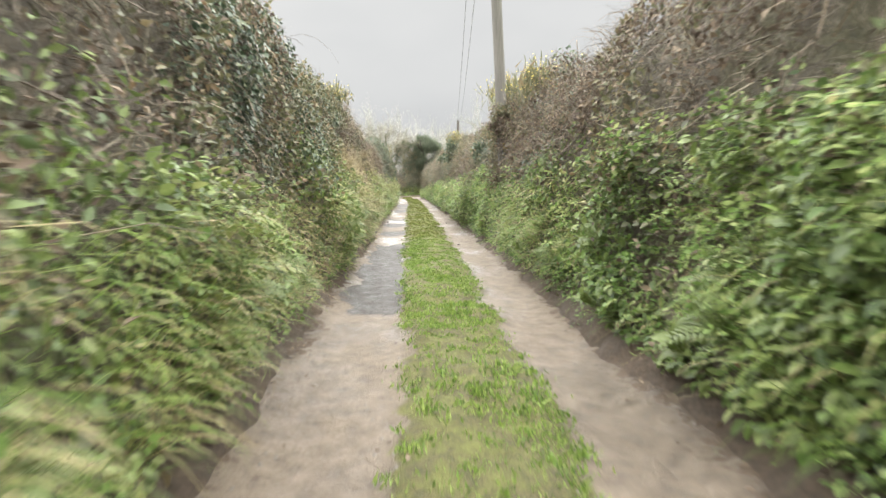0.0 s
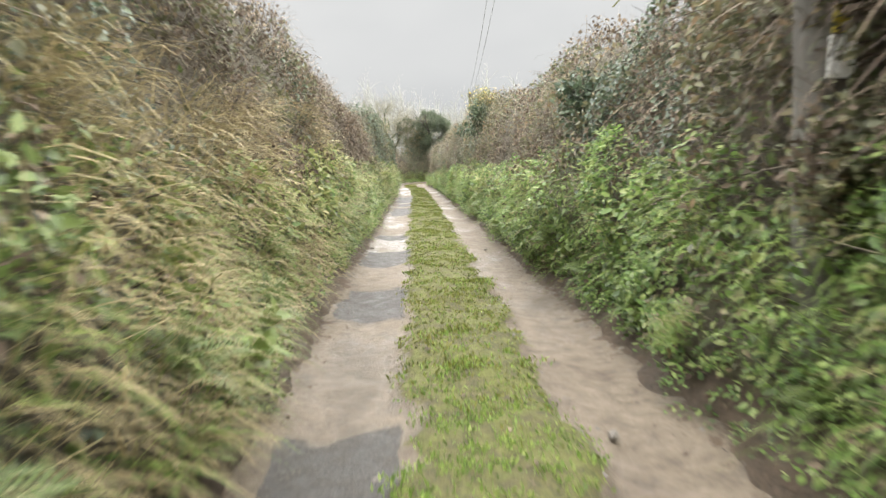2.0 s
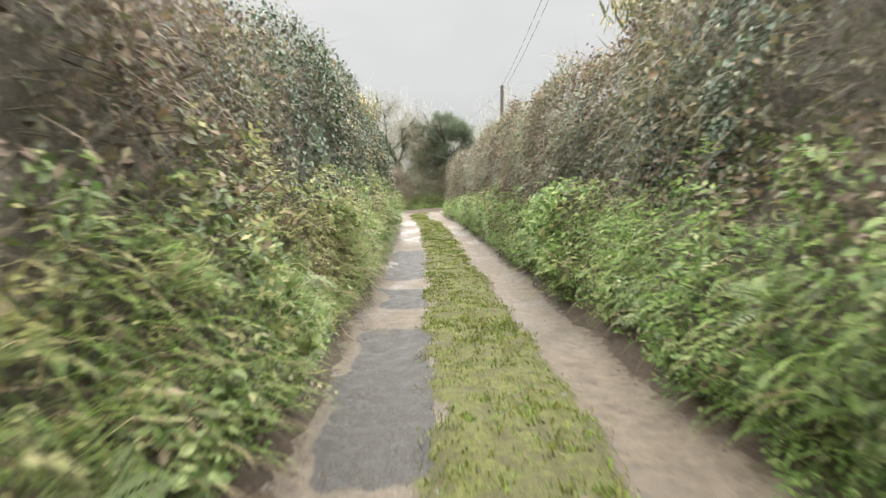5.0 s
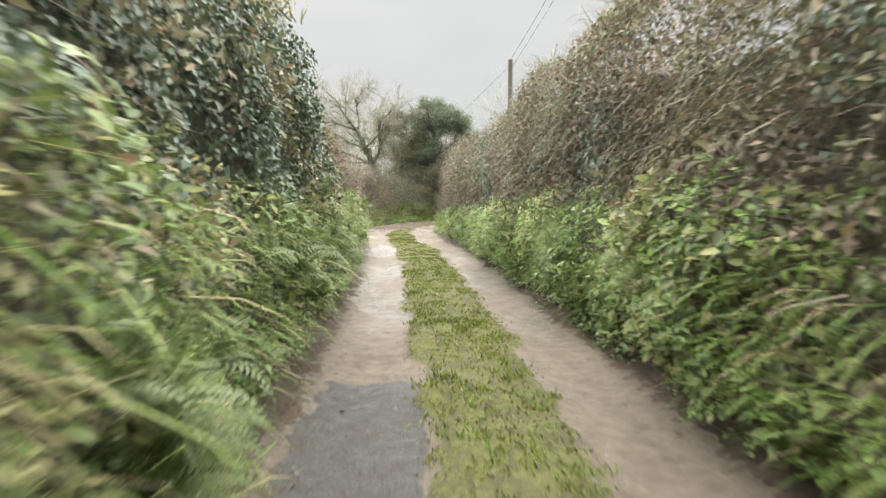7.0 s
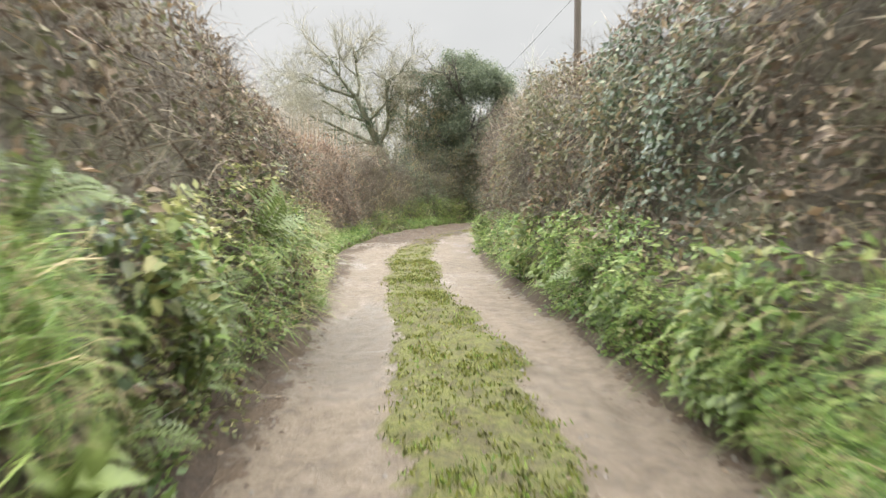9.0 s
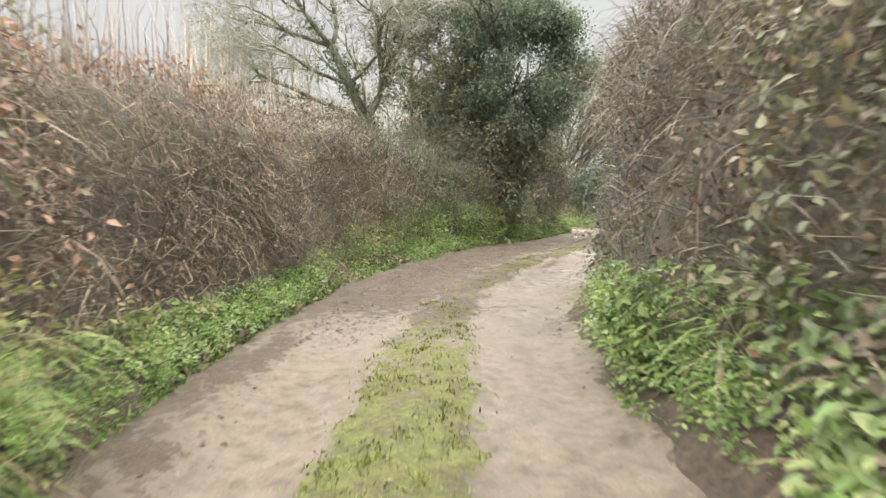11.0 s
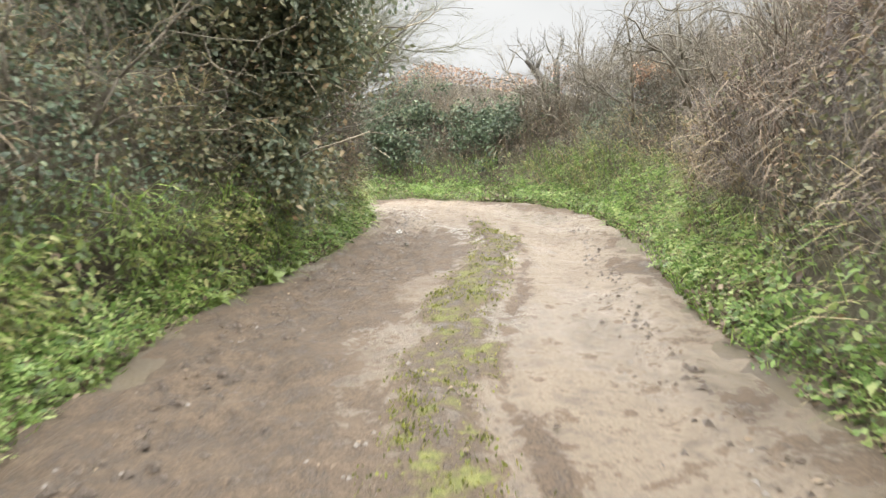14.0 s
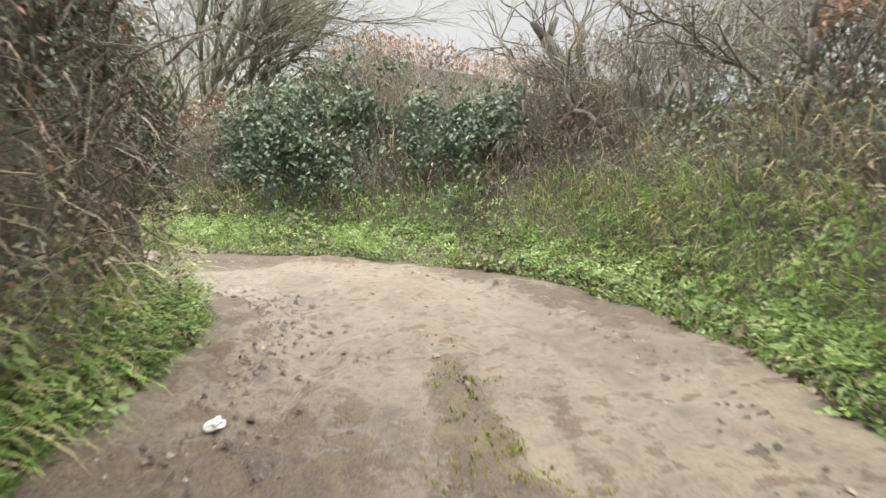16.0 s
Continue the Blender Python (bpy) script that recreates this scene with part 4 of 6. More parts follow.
    if n:
        p, out, a = bank.face(u, h, RNG.uniform(-0.1, 0.1, n))
        size = RNG.uniform(0.02, 0.05, n)
        v, f = kites(p, rnd(n, 0.6) - Z * 0.5 + out * 0.3, out + Z * 0.4 + rnd(n, 0.6), size * 1.6, size * 0.8, 0.2)
        piece("brown_litter", mesh_of("brown_litter", v, f, M_DEAD), root, "withered leaves among the herbs", "stuff")

    # a fringe that hangs over the lane edge
    n = int((u1 - u0) * 200 * near)
    u = u0 + (u1 - u0) * RNG.random(n)
    h = 0.13 * (bank.get(u, 1) < 56) + RNG.random(n) ** 1.5 * 0.35
    fr = vnoise(np.stack([u, h, h], 1), 1.2, bank.seed + 19)
    keep = RNG.random(n) < 0.25 + fr
    u, h, fr = u[keep], h[keep], fr[keep]
    n = len(u)
    p, out, a = bank.face(u, h, RNG.uniform(-0.05, 0.14, n) + (fr - 0.5) * 0.2)
    size = RNG.uniform(0.015, 0.045, n)
    v, f = kites(p, out * 0.6 + rnd(n, 0.6), Z + out * 0.4 + rnd(n, 0.4), size * 1.4, size)
    piece("fringe", mesh_of("fringe", v, f, M_HERB), root, "small green leaves over the lane edge", "stuff")

    # arching grass, green and withered
    for nm, mat, amount, thr, lab in (("long_grass", M_GRASS, 250, 0.36, "long drooping green grass"), ("dry_grass", M_STRAW, 260, 0.42, "withered straw-coloured grass")):
        y_mid = bank.get(np.array([(u0 + u1) / 2]), 1)[0]
        late = y_mid > 58
        late_mult = (1.7 if y_mid < 71 else 0.6) if late else ((2.6 if 9 < y_mid < 21 else 1.6) if mat is M_STRAW and bank.seed == 100 and y_mid < 40 else 1.0)
        u, h = scatter(bank, u0, u1, amount * near * late_mult, 2.6 if late else 2.2)
        p, out, a = bank.face(u, h, np.zeros_like(u))
        g1 = vnoise(p, 0.9, bank.seed + (14 if mat is M_GRASS else 15))
        keep = (h < herb_line(u, p) * (np.where((mat is M_STRAW) & (bank.seed == 100) & (np.abs(bank.get(u, 1) - 15) < 3.2), 1.3, 0.82) if not late else (1.25 if mat is M_GRASS else np.where(bank.seed == 100, np.where(bank.get(u, 1) < 66, 3.0, 1.6), np.where(bank.get(u, 1) < 69.5, 1.9, 1.2))))) & (g1 > thr - np.where(late | ((bank.seed == 100) & (np.abs(bank.get(u, 1) - 15) < 3.2)), 0.1, 0.0)) & (h > 0.14 * (bank.get(u, 1) < 56)) & (RNG.random(len(u)) < (np.where((bank.seed == 200) & (bank.get(u, 1) > 57.5) & (bank.get(u, 1) < 63), 0.25, np.where((bank.seed == 100) & (np.abs(bank.get(u, 1) - 9) < 2.8), 0.35, 1.0)) if mat is M_GRASS else (np.where((bank.seed == 200) & (bank.get(u, 1) < 63.5), 0.12, 0.4 if bank.seed == 200 else 0.22) if late else 0.6 * strawness(u))))
        u, h = u[keep], h[keep]
        n = len(u)
        p, out, a = bank.face(u, h, RNG.uniform(-0.12, 0.04, n))
        v, f = blades(p, out * 0.7 + Z * (0.35 if not late else 0.6) + rnd(n, 0.35), out * 0.25 - Z * 0.75 + rnd(n, 0.1), RNG.uniform(0.15, 0.5, n), RNG.uniform(0.004, 0.010, n))
        if n:
            piece(nm, mesh_of(nm, v, f, mat), root, lab, "stuff")

    # ivy and other dark leaves
    u, h = scatter(bank, u0, u1, 1650 * near)
    p, out, a = bank.face(u, h, np.zeros_like(u))
    iv = vnoise(p, 0.55, bank.seed + 16)
    cl = vnoise(p, 2.0, bank.seed + 17)
    strength = bank.get(u, 5)
    above = np.clip((h - herb_line(u, p) * 0.8) / 0.3, 0.04, 1)
    keep = RNG.random(len(u)) < above * np.clip((iv - 0.78 + 0.55 * strength) * 2.6, 0, 1) * (0.45 + 0.8 * cl)
    u, h, cl = u[keep], h[keep], cl[keep]
    n = len(u)
    if n:
        p, out, a = bank.face(u, h, (cl - 0.5) * 0.34 + RNG.uniform(-0.14, 0.05, n))
        size = RNG.uniform(0.026, 0.052, n) * np.where(bank.get(u, 1) > 60, 0.75, 1.0)
        v, f = ovals(p, -Z * 0.6 + out * 0.35 + rnd(n, 0.5), out + Z * 0.45 + rnd(n, 0.35), size * 1.1, size, 0.12, 0.16, 0.5)
        piece("ivy", mesh_of("ivy", v, f, M_IVY), root, "glossy dark green ivy", "stuff")

    # olive bramble leaves and withered leaves above the herbs
    for nm, mat, amount, col, lo, hi, lab in (("bramble_foliage", M_OLIVE, 800, 8, 0.03, 0.065, "olive bramble leaves"), ("dead_foliage", M_DEAD, 800, 6, 0.02, 0.055, "withered brown leaves and bracken"), ("evergreen_bramble", M_BRAMBLE, 1100, 9, 0.03, 0.06, "deep green bramble leaves"), ("beech_foliage", M_RUSSET, 130, 7, 0.03, 0.06, "russet beech leaves")):
        u, h = scatter(bank, u0, u1, amount * near)
        p, out, a = bank.face(u, h, np.zeros_like(u))
        cl = vnoise(p, 1.5, bank.seed + 18 + col)
        above = np.clip((h - herb_line(u, p) * (0.7 if col != 9 else 0.35)) / 0.35, 0.14, 1)
        if col == 9:
            above = above * np.interp(bank.get(u, 1), [0, 9, 15], [0.4 if bank.seed == 100 else 0.75, 0.6, 0.0]) * np.clip((2.0 - h) / 0.6, 0, 1)
        keep = RNG.random(len(u)) < above * (bank.get(u, col) if col != 9 else 1.0) * np.clip(cl * 2.6 - 0.75, 0, 1.2) * (0.8 if col != 7 else 0.6) * np.where((col == 6) & (bank.get(u, 1) > 56), np.where((bank.seed == 200) & (bank.get(u, 1) < 62), 0.15, np.interp(bank.get(u, 1), [65, 66.5, 69.5, 71], [0.5, 0.9, 0.6, 1.0])), 1.0) * (1 - 0.75 * bank.get(u, 7) * (col == 6)) * (1 - 0.6 * np.clip(bank.get(u, 5), 0, 1) * (col == 6))
        u, h, cl = u[keep], h[keep], cl[keep]
        n = len(u)
        if n < 20:
            continue
        p, out, a = bank.face(u, h, (cl - 0.5) * 0.3 + RNG.uniform(-0.18, 0.08, n))
        size = RNG.uniform(lo, hi, n) * np.where(bank.get(u, 1) > 55, 0.72, 1.0)
        v, f = kites(p, rnd(n, 0.7) - Z * 0.3 + out * 0.3, out * 0.6 + Z * 0.4 + rnd(n, 0.7), size * 1.4, size * 0.75, 0.2)
        piece(nm, mesh_of(nm, v, f, mat), root, lab, "stuff")

    # withered bracken and grass hanging from the upper bank
    u, h = scatter(bank, u0, u1, 330 * near)
    p, out, a = bank.face(u, h, np.zeros_like(u))
    cl = vnoise(p, 0.8, bank.seed + 36)
    shaggy = np.interp(bank.get(u, 1), [6, 8, 13, 15, 30, 33, 44, 48, 61, 63, 70], [0.5, 1.2, 1.2, 0.6, 0.6, 2.4, 2.4, 0.6, 0.6, 1.3, 1.0]) if bank.seed == 200 else 0.5
    keep = (h > herb_line(u, p) * 0.95 + 0.2) & (RNG.random(len(u)) < 2.4 * np.clip(cl - 0.34, 0, 1) * np.clip(bank.get(u, 6), 0, 1) * shaggy)
    u, h = u[keep], h[keep]
    n = len(u)
    if n:
        p, out, a = bank.face(u, h, RNG.uniform(-0.12, 0.04, n))
        axis, droop = out * 0.7 + Z * RNG.normal(0.1, 0.3, n)[:, None] + rnd(n, 0.4), -Z * 0.8 + out * 0.1 + rnd(n, 0.12)
        long, broad = RNG.uniform(0.2, 0.6, n), RNG.uniform(0.005, 0.013, n)
        y_mid = bank.get(np.array([(u0 + u1) / 2]), 1)[0]
        olive = RNG.random(n) < (0.75 if bank.seed == 200 and 24 < y_mid < 52 else 0.0)
        for nm, mat, sel, lab in (("withered_bracken", M_DEAD, ~olive, "brown withered bracken hanging down"), ("olive_bracken", M_OLIVE, olive, "olive-brown fern and bramble sprays hanging down")):
            if sel.sum() > 5:
                vv, ff = blades(p[sel], axis[sel], droop[sel], long[sel], broad[sel])
                piece(nm, mesh_of(nm, vv, ff, mat), root, lab, "stuff")

    # twigs and canes in the upper hedge
    u, h = scatter(bank, u0, u1, 300 * near)
    p, out, a = bank.face(u, h, np.zeros_like(u))
    cl = vnoise(p, 1.1, bank.seed + 30)
    above = np.clip((h - herb_line(u, p) * 0.65) / 0.3, 0.08, 1)
    keep = RNG.random(len(u)) < above * (0.72 * bank.get(u, 6) + 0.9 * bank.get(u, 7)) * (0.3 + 0.9 * cl) * (np.interp(bank.get(u, 1), [31, 35, 45, 48], [1.0, 0.45, 0.5, 1.0]) if bank.seed == 200 else 1.0)
    u, h = u[keep], h[keep]
    n = len(u)
    beech = bank.get(u, 7) * 0.85 > RNG.random(n)
    p, out, a = bank.face(u, h, RNG.uniform(-0.22, 0.0, n))
    L = (RNG.uniform(0.13, 0.42, n) * np.where(beech, 2.0, np.where(bank.get(u, 1) > 56, np.where((bank.seed == 200) & (bank.get(u, 1) > 61), 1.0, 1.3), 1.0)))[:, None]
    sway = RNG.choice([-1.0, 1.0], n)[:, None]
    d = unit(out * 0.45 + a * sway * 0.35 + Z * RNG.normal(0.1, 0.55, n)[:, None] + rnd(n, 0.35))
    d[beech] = unit(out[beech] * 0.28 - a[beech] * 0.9 + Z * RNG.normal(0.08, 0.14, beech.sum())[:, None] + rnd(int(beech.sum()), 0.12))
    stiff = (bank.seed == 200) & (bank.get(u, 1) > 56) & (RNG.random(n) < np.where(bank.get(u, 1) > 61, 0.8, 0.55))
    d[stiff] = unit(out[stiff] * 0.16 + a[stiff] * sway[stiff] * 0.22 + Z * RNG.normal(0.8, 0.3, stiff.sum())[:, None] + rnd(int(stiff.sum()), 0.14))
    mid = p + d * L * 0.5 + rnd(n, 0.03)
    end = mid + unit(d + rnd(n, 0.35) - Z * 0.25) * L * 0.5
    rad = 0.0018 + 0.005 * RNG.random(n) ** 2
    for nm, mat, sel in (("twig_tangle", M_TWIG, ~beech & ~stiff), ("upright_thorn", M_GREYTWIG, ~beech & stiff), ("beech_tangle", M_BEECHTWIG, beech)):
        if sel.sum() > 10:
            v, f = twigs(p[sel], mid[sel], end[sel], rad[sel])
            piece(nm, mesh_of(nm, v, f, mat), root, "tangled bare brown twigs", "stuff")

    # long arching bramble canes
    n = int((u1 - u0) * 8 * near)
    u = u0 + (u1 - u0) * RNG.random(n)
    h = bank.height(u) * RNG.uniform(0.3, 0.8, n)
    p, out, a = bank.face(u, h, RNG.uniform(-0.1, 0.0, n))
    sway = RNG.choice([-1.0, 1.0], n)[:, None]
    L = (RNG.uniform(0.4, 1.0, n) * np.where(bank.get(u, 1) > 58, 0.55, 1.0))[:, None]
    segs = []
    d = unit(out * 0.6 + a * sway * 0.7 + Z * RNG.uniform(-0.2, 0.7, n)[:, None] + rnd(n, 0.2))
    for k in range(5):
        q = p + d * L / 5
        segs += list(zip(p, q, np.full(n, 0.0030 - 0.0004 * k), np.full(n, 0.0026 - 0.0004 * k)))
        p, d = q, unit(d - Z * 0.28 - out * 0.12 + rnd(n, 0.1))
    v, f = tubes(segs, 3)
    piece("bramble", mesh_of("bramble", v, f, M_TWIG), root, "long arching bramble canes", "stuff")

    # the ragged top: sprigs that stand up, and leaves over the crown
    n = int((u1 - u0) * 52 * near)
    u = u0 + (u1 - u0) * RNG.random(n)
    wd = RNG.uniform(-0.1, 1.0, n)
    p, out, a = bank.top(u, wd)
    p = p - Z * 0.22
    tallness = RNG.uniform(0.2, 0.55, n) * (0.6 + 0.9 * vnoise(p, 1.3, bank.seed + 33))
    shoot = bank.get(u, 7) * RNG.random(n)
    tallness = tallness * (1 + 2.2 * shoot)
    d = unit(Z + rnd(n, 0.38) * (1 - 0.75 * np.clip(bank.get(u, 7), 0, 1))[:, None])
    mid = p + d * tallness[:, None] * 0.55
    end = mid + unit(d + rnd(n, 0.35)) * tallness[:, None] * 0.5
    v, f = twigs(p, mid, end, RNG.uniform(0.0018, 0.004, n) * (1 + 0.9 * np.clip(bank.get(u, 7), 0, 1)))
    piece("top_growth", mesh_of("top_growth", v, f, M_TWIG), root, "thin upright sprigs", "stuff")
    # straight yearling shoots over the clipped beech
    n = int((u1 - u0) * 34)
    u = u0 + (u1 - u0) * RNG.random(n)
    u = u[RNG.random(n) < bank.get(u, 7) * (bank.seed == 100)]
    n = len(u)
    if n > 5:
        p, out, a = bank.top(u, RNG.uniform(0.0, 0.9, n))
        tall = (RNG.uniform(0.45, 1.05, n) * (0.6 + 0.8 * vnoise(p, 1.1, bank.seed + 38)))[:, None]
        p = p - Z * 0.2
        mid = p + (Z + rnd(n, 0.07)) * tall * 0.5
        v, f = twigs(p, mid, mid + (Z + rnd(n, 0.09)) * tall * 0.5, RNG.uniform(0.004, 0.0065, n))
        piece("yearling_shoot", mesh_of("yearling_shoot", v, f, M_BEECHTWIG), root, "straight thin shoots above the clipped top", "stuff")
    n = int((u1 - u0) * (280 if bank.seed == 100 or bank.get(np.array([u0]), 1)[0] < 69 else 620) * near)
    u = u0 + (u1 - u0) * RNG.random(n)
    p, out, a = bank.top(u, RNG.uniform(-0.15, 1.2, n))
    p = p + Z[None] * RNG.uniform(-0.25, 0.12, n)[:, None]
    iv = bank.get(u, 5) + vnoise(p, 0.7, bank.seed + 34) - 0.5 - 0.8 * ((bank.seed == 200) & (bank.get(u, 1) > 69)) > 0.55
    size = RNG.uniform(0.03, 0.065, n)
    v, f = kites(p, rnd(n, 0.7), Z + rnd(n, 0.6), size * 1.3, size * 0.85, 0.2)
    v = v.reshape(-1, 4, 3)
    for nm, mat, sel in (("top_ivy", M_IVY, iv), ("top_foliage", M_RUSSET if bank.get(np.array([u1]), 7)[0] > 0.5 or (bank.seed == 200 and bank.get(np.array([u0]), 1)[0] > 69) else M_DEAD, ~iv)):
        c = int(sel.sum())
        if c > 10:
            k4 = np.arange(c)[:, None] * 4
            piece(nm, mesh_of(nm, v[sel].reshape(-1, 3), np.concatenate([k4 + [0, 1, 2], k4 + [0, 2, 3]]), mat), root, "", "stuff")
    # loose foliage over the far side
    n = int((u1 - u0) * 60 * near)
    u = u0 + (u1 - u0) * RNG.random(n)
    p, out, a = bank.top(u, np.full(n, 1.35))
    b2, _ = bank.frame_at(u)
    drop = RNG.random(n)
    p[:, 2] *= 1 - drop
    p = p + b2 * (0.1 + 0.3 * drop + RNG.uniform(-0.15, 0.1, n))[:, None]
    size = RNG.uniform(0.05, 0.11, n)
    v, f = kites(p, rnd(n, 0.7) - Z * 0.4, b2 + Z * 0.4 + rnd(n, 0.5), size * 1.3, size)
    piece("rear_foliage", mesh_of("rear_foliage", v, f, M_OLIVE), root, "olive foliage on the field side", "stuff")
    return root


left_bank, right_bank = Bank(LEFT, 1.0), Bank(RIGHT, -1.0)


def u_at(bank, x, y):
    return float(bank.u[np.argmin((bank.rows[:, 0] - x) ** 2 + (bank.rows[:, 1] - y) ** 2)])


LEFT_CUTS = [(-0.97, -8), (-0.97, 0.9), (-0.97, 6), (-0.97, 15), (-0.97, 24), (-0.97, 31), (-1.05, 42), (-1.4, 51), (-1.9, 61), (0.6, 64.9), (2.6, 67.8), (3.05, 70.5), (-9.9, 73.5)]
LEFT_LABELS = ["nettle bank under brown bramble", "steep bank of nettles under brown bramble", "ivy-hung bank with olive bramble on top", "bank of dead bramble over rough grass", "brown bramble bank with green fringe", "tall steep bank cloaked in glossy dark ivy",
               "ferny bank under mixed ivy and thorn", "clipped russet beech hedge above a grass verge", "thin brown hedge with green undergrowth", "dark evergreen hedge foot with ivy", "brown twiggy hedge at the bend", "low brown hedge along the turning"]
RIGHT_CUTS = [(1.62, -8), (1.62, 1.6), (1.66, 7), (1.68, 15), (1.65, 24), (1.6, 33), (1.52, 43), (1.15, 53), (2.0, 59.2), (3.85, 62.8), (6.1, 66.3), (7.0, 70.8), (4.7, 73.8), (0.5, 75.6), (-9.9, 78.9)]
RIGHT_LABELS = ["bank of green herbs under thorn", "leafy bank of bright green herbs under thorn", "bank of withered bracken around a pole", "brown bramble bank with ivy clumps", "brown thorn bank over green herbs", "bank of thorn and bramble over bright nettles",
                "tall thorn hedge over lush green herbs", "clipped brown thorn hedge on a low bank", "bare thorn thicket above a nettle verge", "open bank of grass and bare shrubs", "grassy bank below bare hazel shrubs", "old hedge bank draped with ivy", "low brown hedge round a bare tree", "low hedge beyond the turning"]
for bank, cuts_xy, labels in ((left_bank, LEFT_CUTS, LEFT_LABELS), (right_bank, RIGHT_CUTS, RIGHT_LABELS)):
    for (x0, y0), (x1, y1), lab in zip(cuts_xy[:-1], cuts_xy[1:], labels):
        ua, ub = u_at(bank, x0, y0), u_at(bank, x1, y1)
        hedge_section(bank, ua, ub, lab, 0.35 if x1 < -5 or y0 < -5 else 1.0)


# ---- verges between lane and hedge foot ----
def verge(bank, y_from, name_label, side_col):
    edge = lane[:, 0:2] if side_col == 0 else lane[:, 2:4]
    n = 150000
    u = RNG.uniform(u_at(bank, *((-1.4, 50) if side_col == 0 else (1.2, 50))), u_at(bank, *((0.0, 71.5) if side_col == 0 else (0.5, 75.6))), n)
    foot = np.stack([bank.get(u, 0), bank.get(u, 1)], 1)
    step = edge[::2]
    gap = np.empty(n)
    for i in range(0, n, 5000):
        gap[i : i + 5000] = np.sqrt(((foot[i : i + 5000, None] - step[None]) ** 2).sum(-1)).min(1)
    b, a = bank.frame_at(u)
    f = RNG.random(n)
    keep = (foot[:, 1] > y_from) & (RNG.random(n) < gap / 1.7 + 0.05)
    u, foot, gap, b, f = u[keep], foot[keep], gap[keep], b[keep], f[keep]
    n = len(u)
    p = np.concatenate([foot, np.zeros((n, 1))], 1) - b * (f * np.maximum(gap - 0.12, 0.05))[:, None] + b * 0.2
    near = np.empty(n, int)
    for i in range(0, n, 5000):
        near[i : i + 5000] = ((p[i : i + 5000, None, :2] - step[None]) ** 2).sum(-1).argmin(1)
    le, re = lane[::2, 0:2][near], lane[::2, 2:4][near]
    across = ((p[:, :2] - le) * (re - le)).sum(1) / ((re - le) ** 2).sum(1)
    cl = vnoise(p, 1.3, 71)
    keep = (RNG.random(n) < 0.35 + 1.2 * cl) & ((across < 0.05) | (across > 0.95)) & ((side_col == 0) | (RNG.random(n) < np.interp(p[:, 1], [57.5, 59, 62, 63.2], [1.0, 0.3, 0.4, 1.0])))
    p, cl, f = p[keep], cl[keep], f[keep]
    n = len(p)
    p[:, 2] = (1 - f) * 0.09 + 0.015
    root = tagged(new("verge"), name_label, "verge", group="verges")
    half = RNG.random(n) < 0.5 + 0.5 * vnoise(p, 0.8, 72)
    size = RNG.uniform(0.016, 0.042, n) * (0.6 + 0.9 * cl)
    up = p + Z * (RNG.random(n) * 0.34 * cl * (1 - 0.75 * f))[:, None]
    v, fc = kites(up[half], rnd(int(half.sum()), 0.7) + Z * 0.2, Z + rnd(int(half.sum()), 0.4), size[half] * 1.3, size[half])
    dull = np.repeat(RNG.random(int(half.sum())) < 0.25 + 0.35 * vnoise(up[half], 1.1, 74), 4)
    quads = v.reshape(-1, 4, 3)
    for nm, mat, sel, lab in (("herbage", M_BRAMBLE, ~dull[::4], "low green nettle and cleaver leaves"), ("litter", M_DEAD, dull[::4], "brown fallen leaves and litter")):
        k4 = np.arange(int(sel.sum()))[:, None] * 4
        piece(nm, mesh_of(nm, quads[sel].reshape(-1, 3), np.concatenate([k4 + [0, 1, 2], k4 + [0, 2, 3]]), mat), root, lab, "stuff")
    g2 = ~half
    c = int(g2.sum())
    v, fc = kites(p[g2], Z + rnd(c, 0.55), rnd(c, 1.0), RNG.uniform(0.04, 0.13, c), RNG.uniform(0.006, 0.012, c))
    piece("long_grass", mesh_of("long_grass", v, fc, M_GRASS), root, "short bright verge grass", "stuff")
    nett = (vnoise(p, 1.0, 75) > 0.45) & (RNG.random(n) < 0.13)
    c = int(nett.sum())
    v, fc = sprays(p[nett] + Z * (RNG.random(c) * 0.22)[:, None], rnd(c, 0.6) + Z * 0.35, Z + rnd(c, 0.4), RNG.uniform(0.06, 0.15, c))
    piece("nettle", mesh_of("nettle", v, fc, M_HERB), root, "young nettles and cow parsley", "stuff")
    # soil under the plants
    us = np.arange(u_at(bank, *((-1.55, 52) if side_col == 0 else (1.15, 52))), bank.u[-1] - 0.2, 0.3)
    foot = np.stack([bank.get(us, 0), bank.get(us, 1), np.zeros_like(us)], 1)
    gap = np.sqrt(((foot[:, None, :2] - step[None]) ** 2).sum(-1)).min(1)
    b, _ = bank.frame_at(us)
    cols = []
    for k2 in np.linspace(0, 1, 7):
        q = foot + b * 0.15 - b * (k2 * (gap + 0.08))[:, None]
        q[:, 2] = 0.085 * (1 - k2) + (vnoise(q, 2.0, 73) - 0.5) * 0.04 - (0.04 if k2 == 1 else 0.0)
        cols.append(q)
    piece("verge_soil", strip_mesh("verge_soil", cols, M_EARTH), root, "damp earth with leaf litter")


verge(left_bank, 50.0, "green grass verge with herbs below the beech hedge", 0)
verge(right_bank, 50.0, "green nettle verge along the muddy lane", 1)


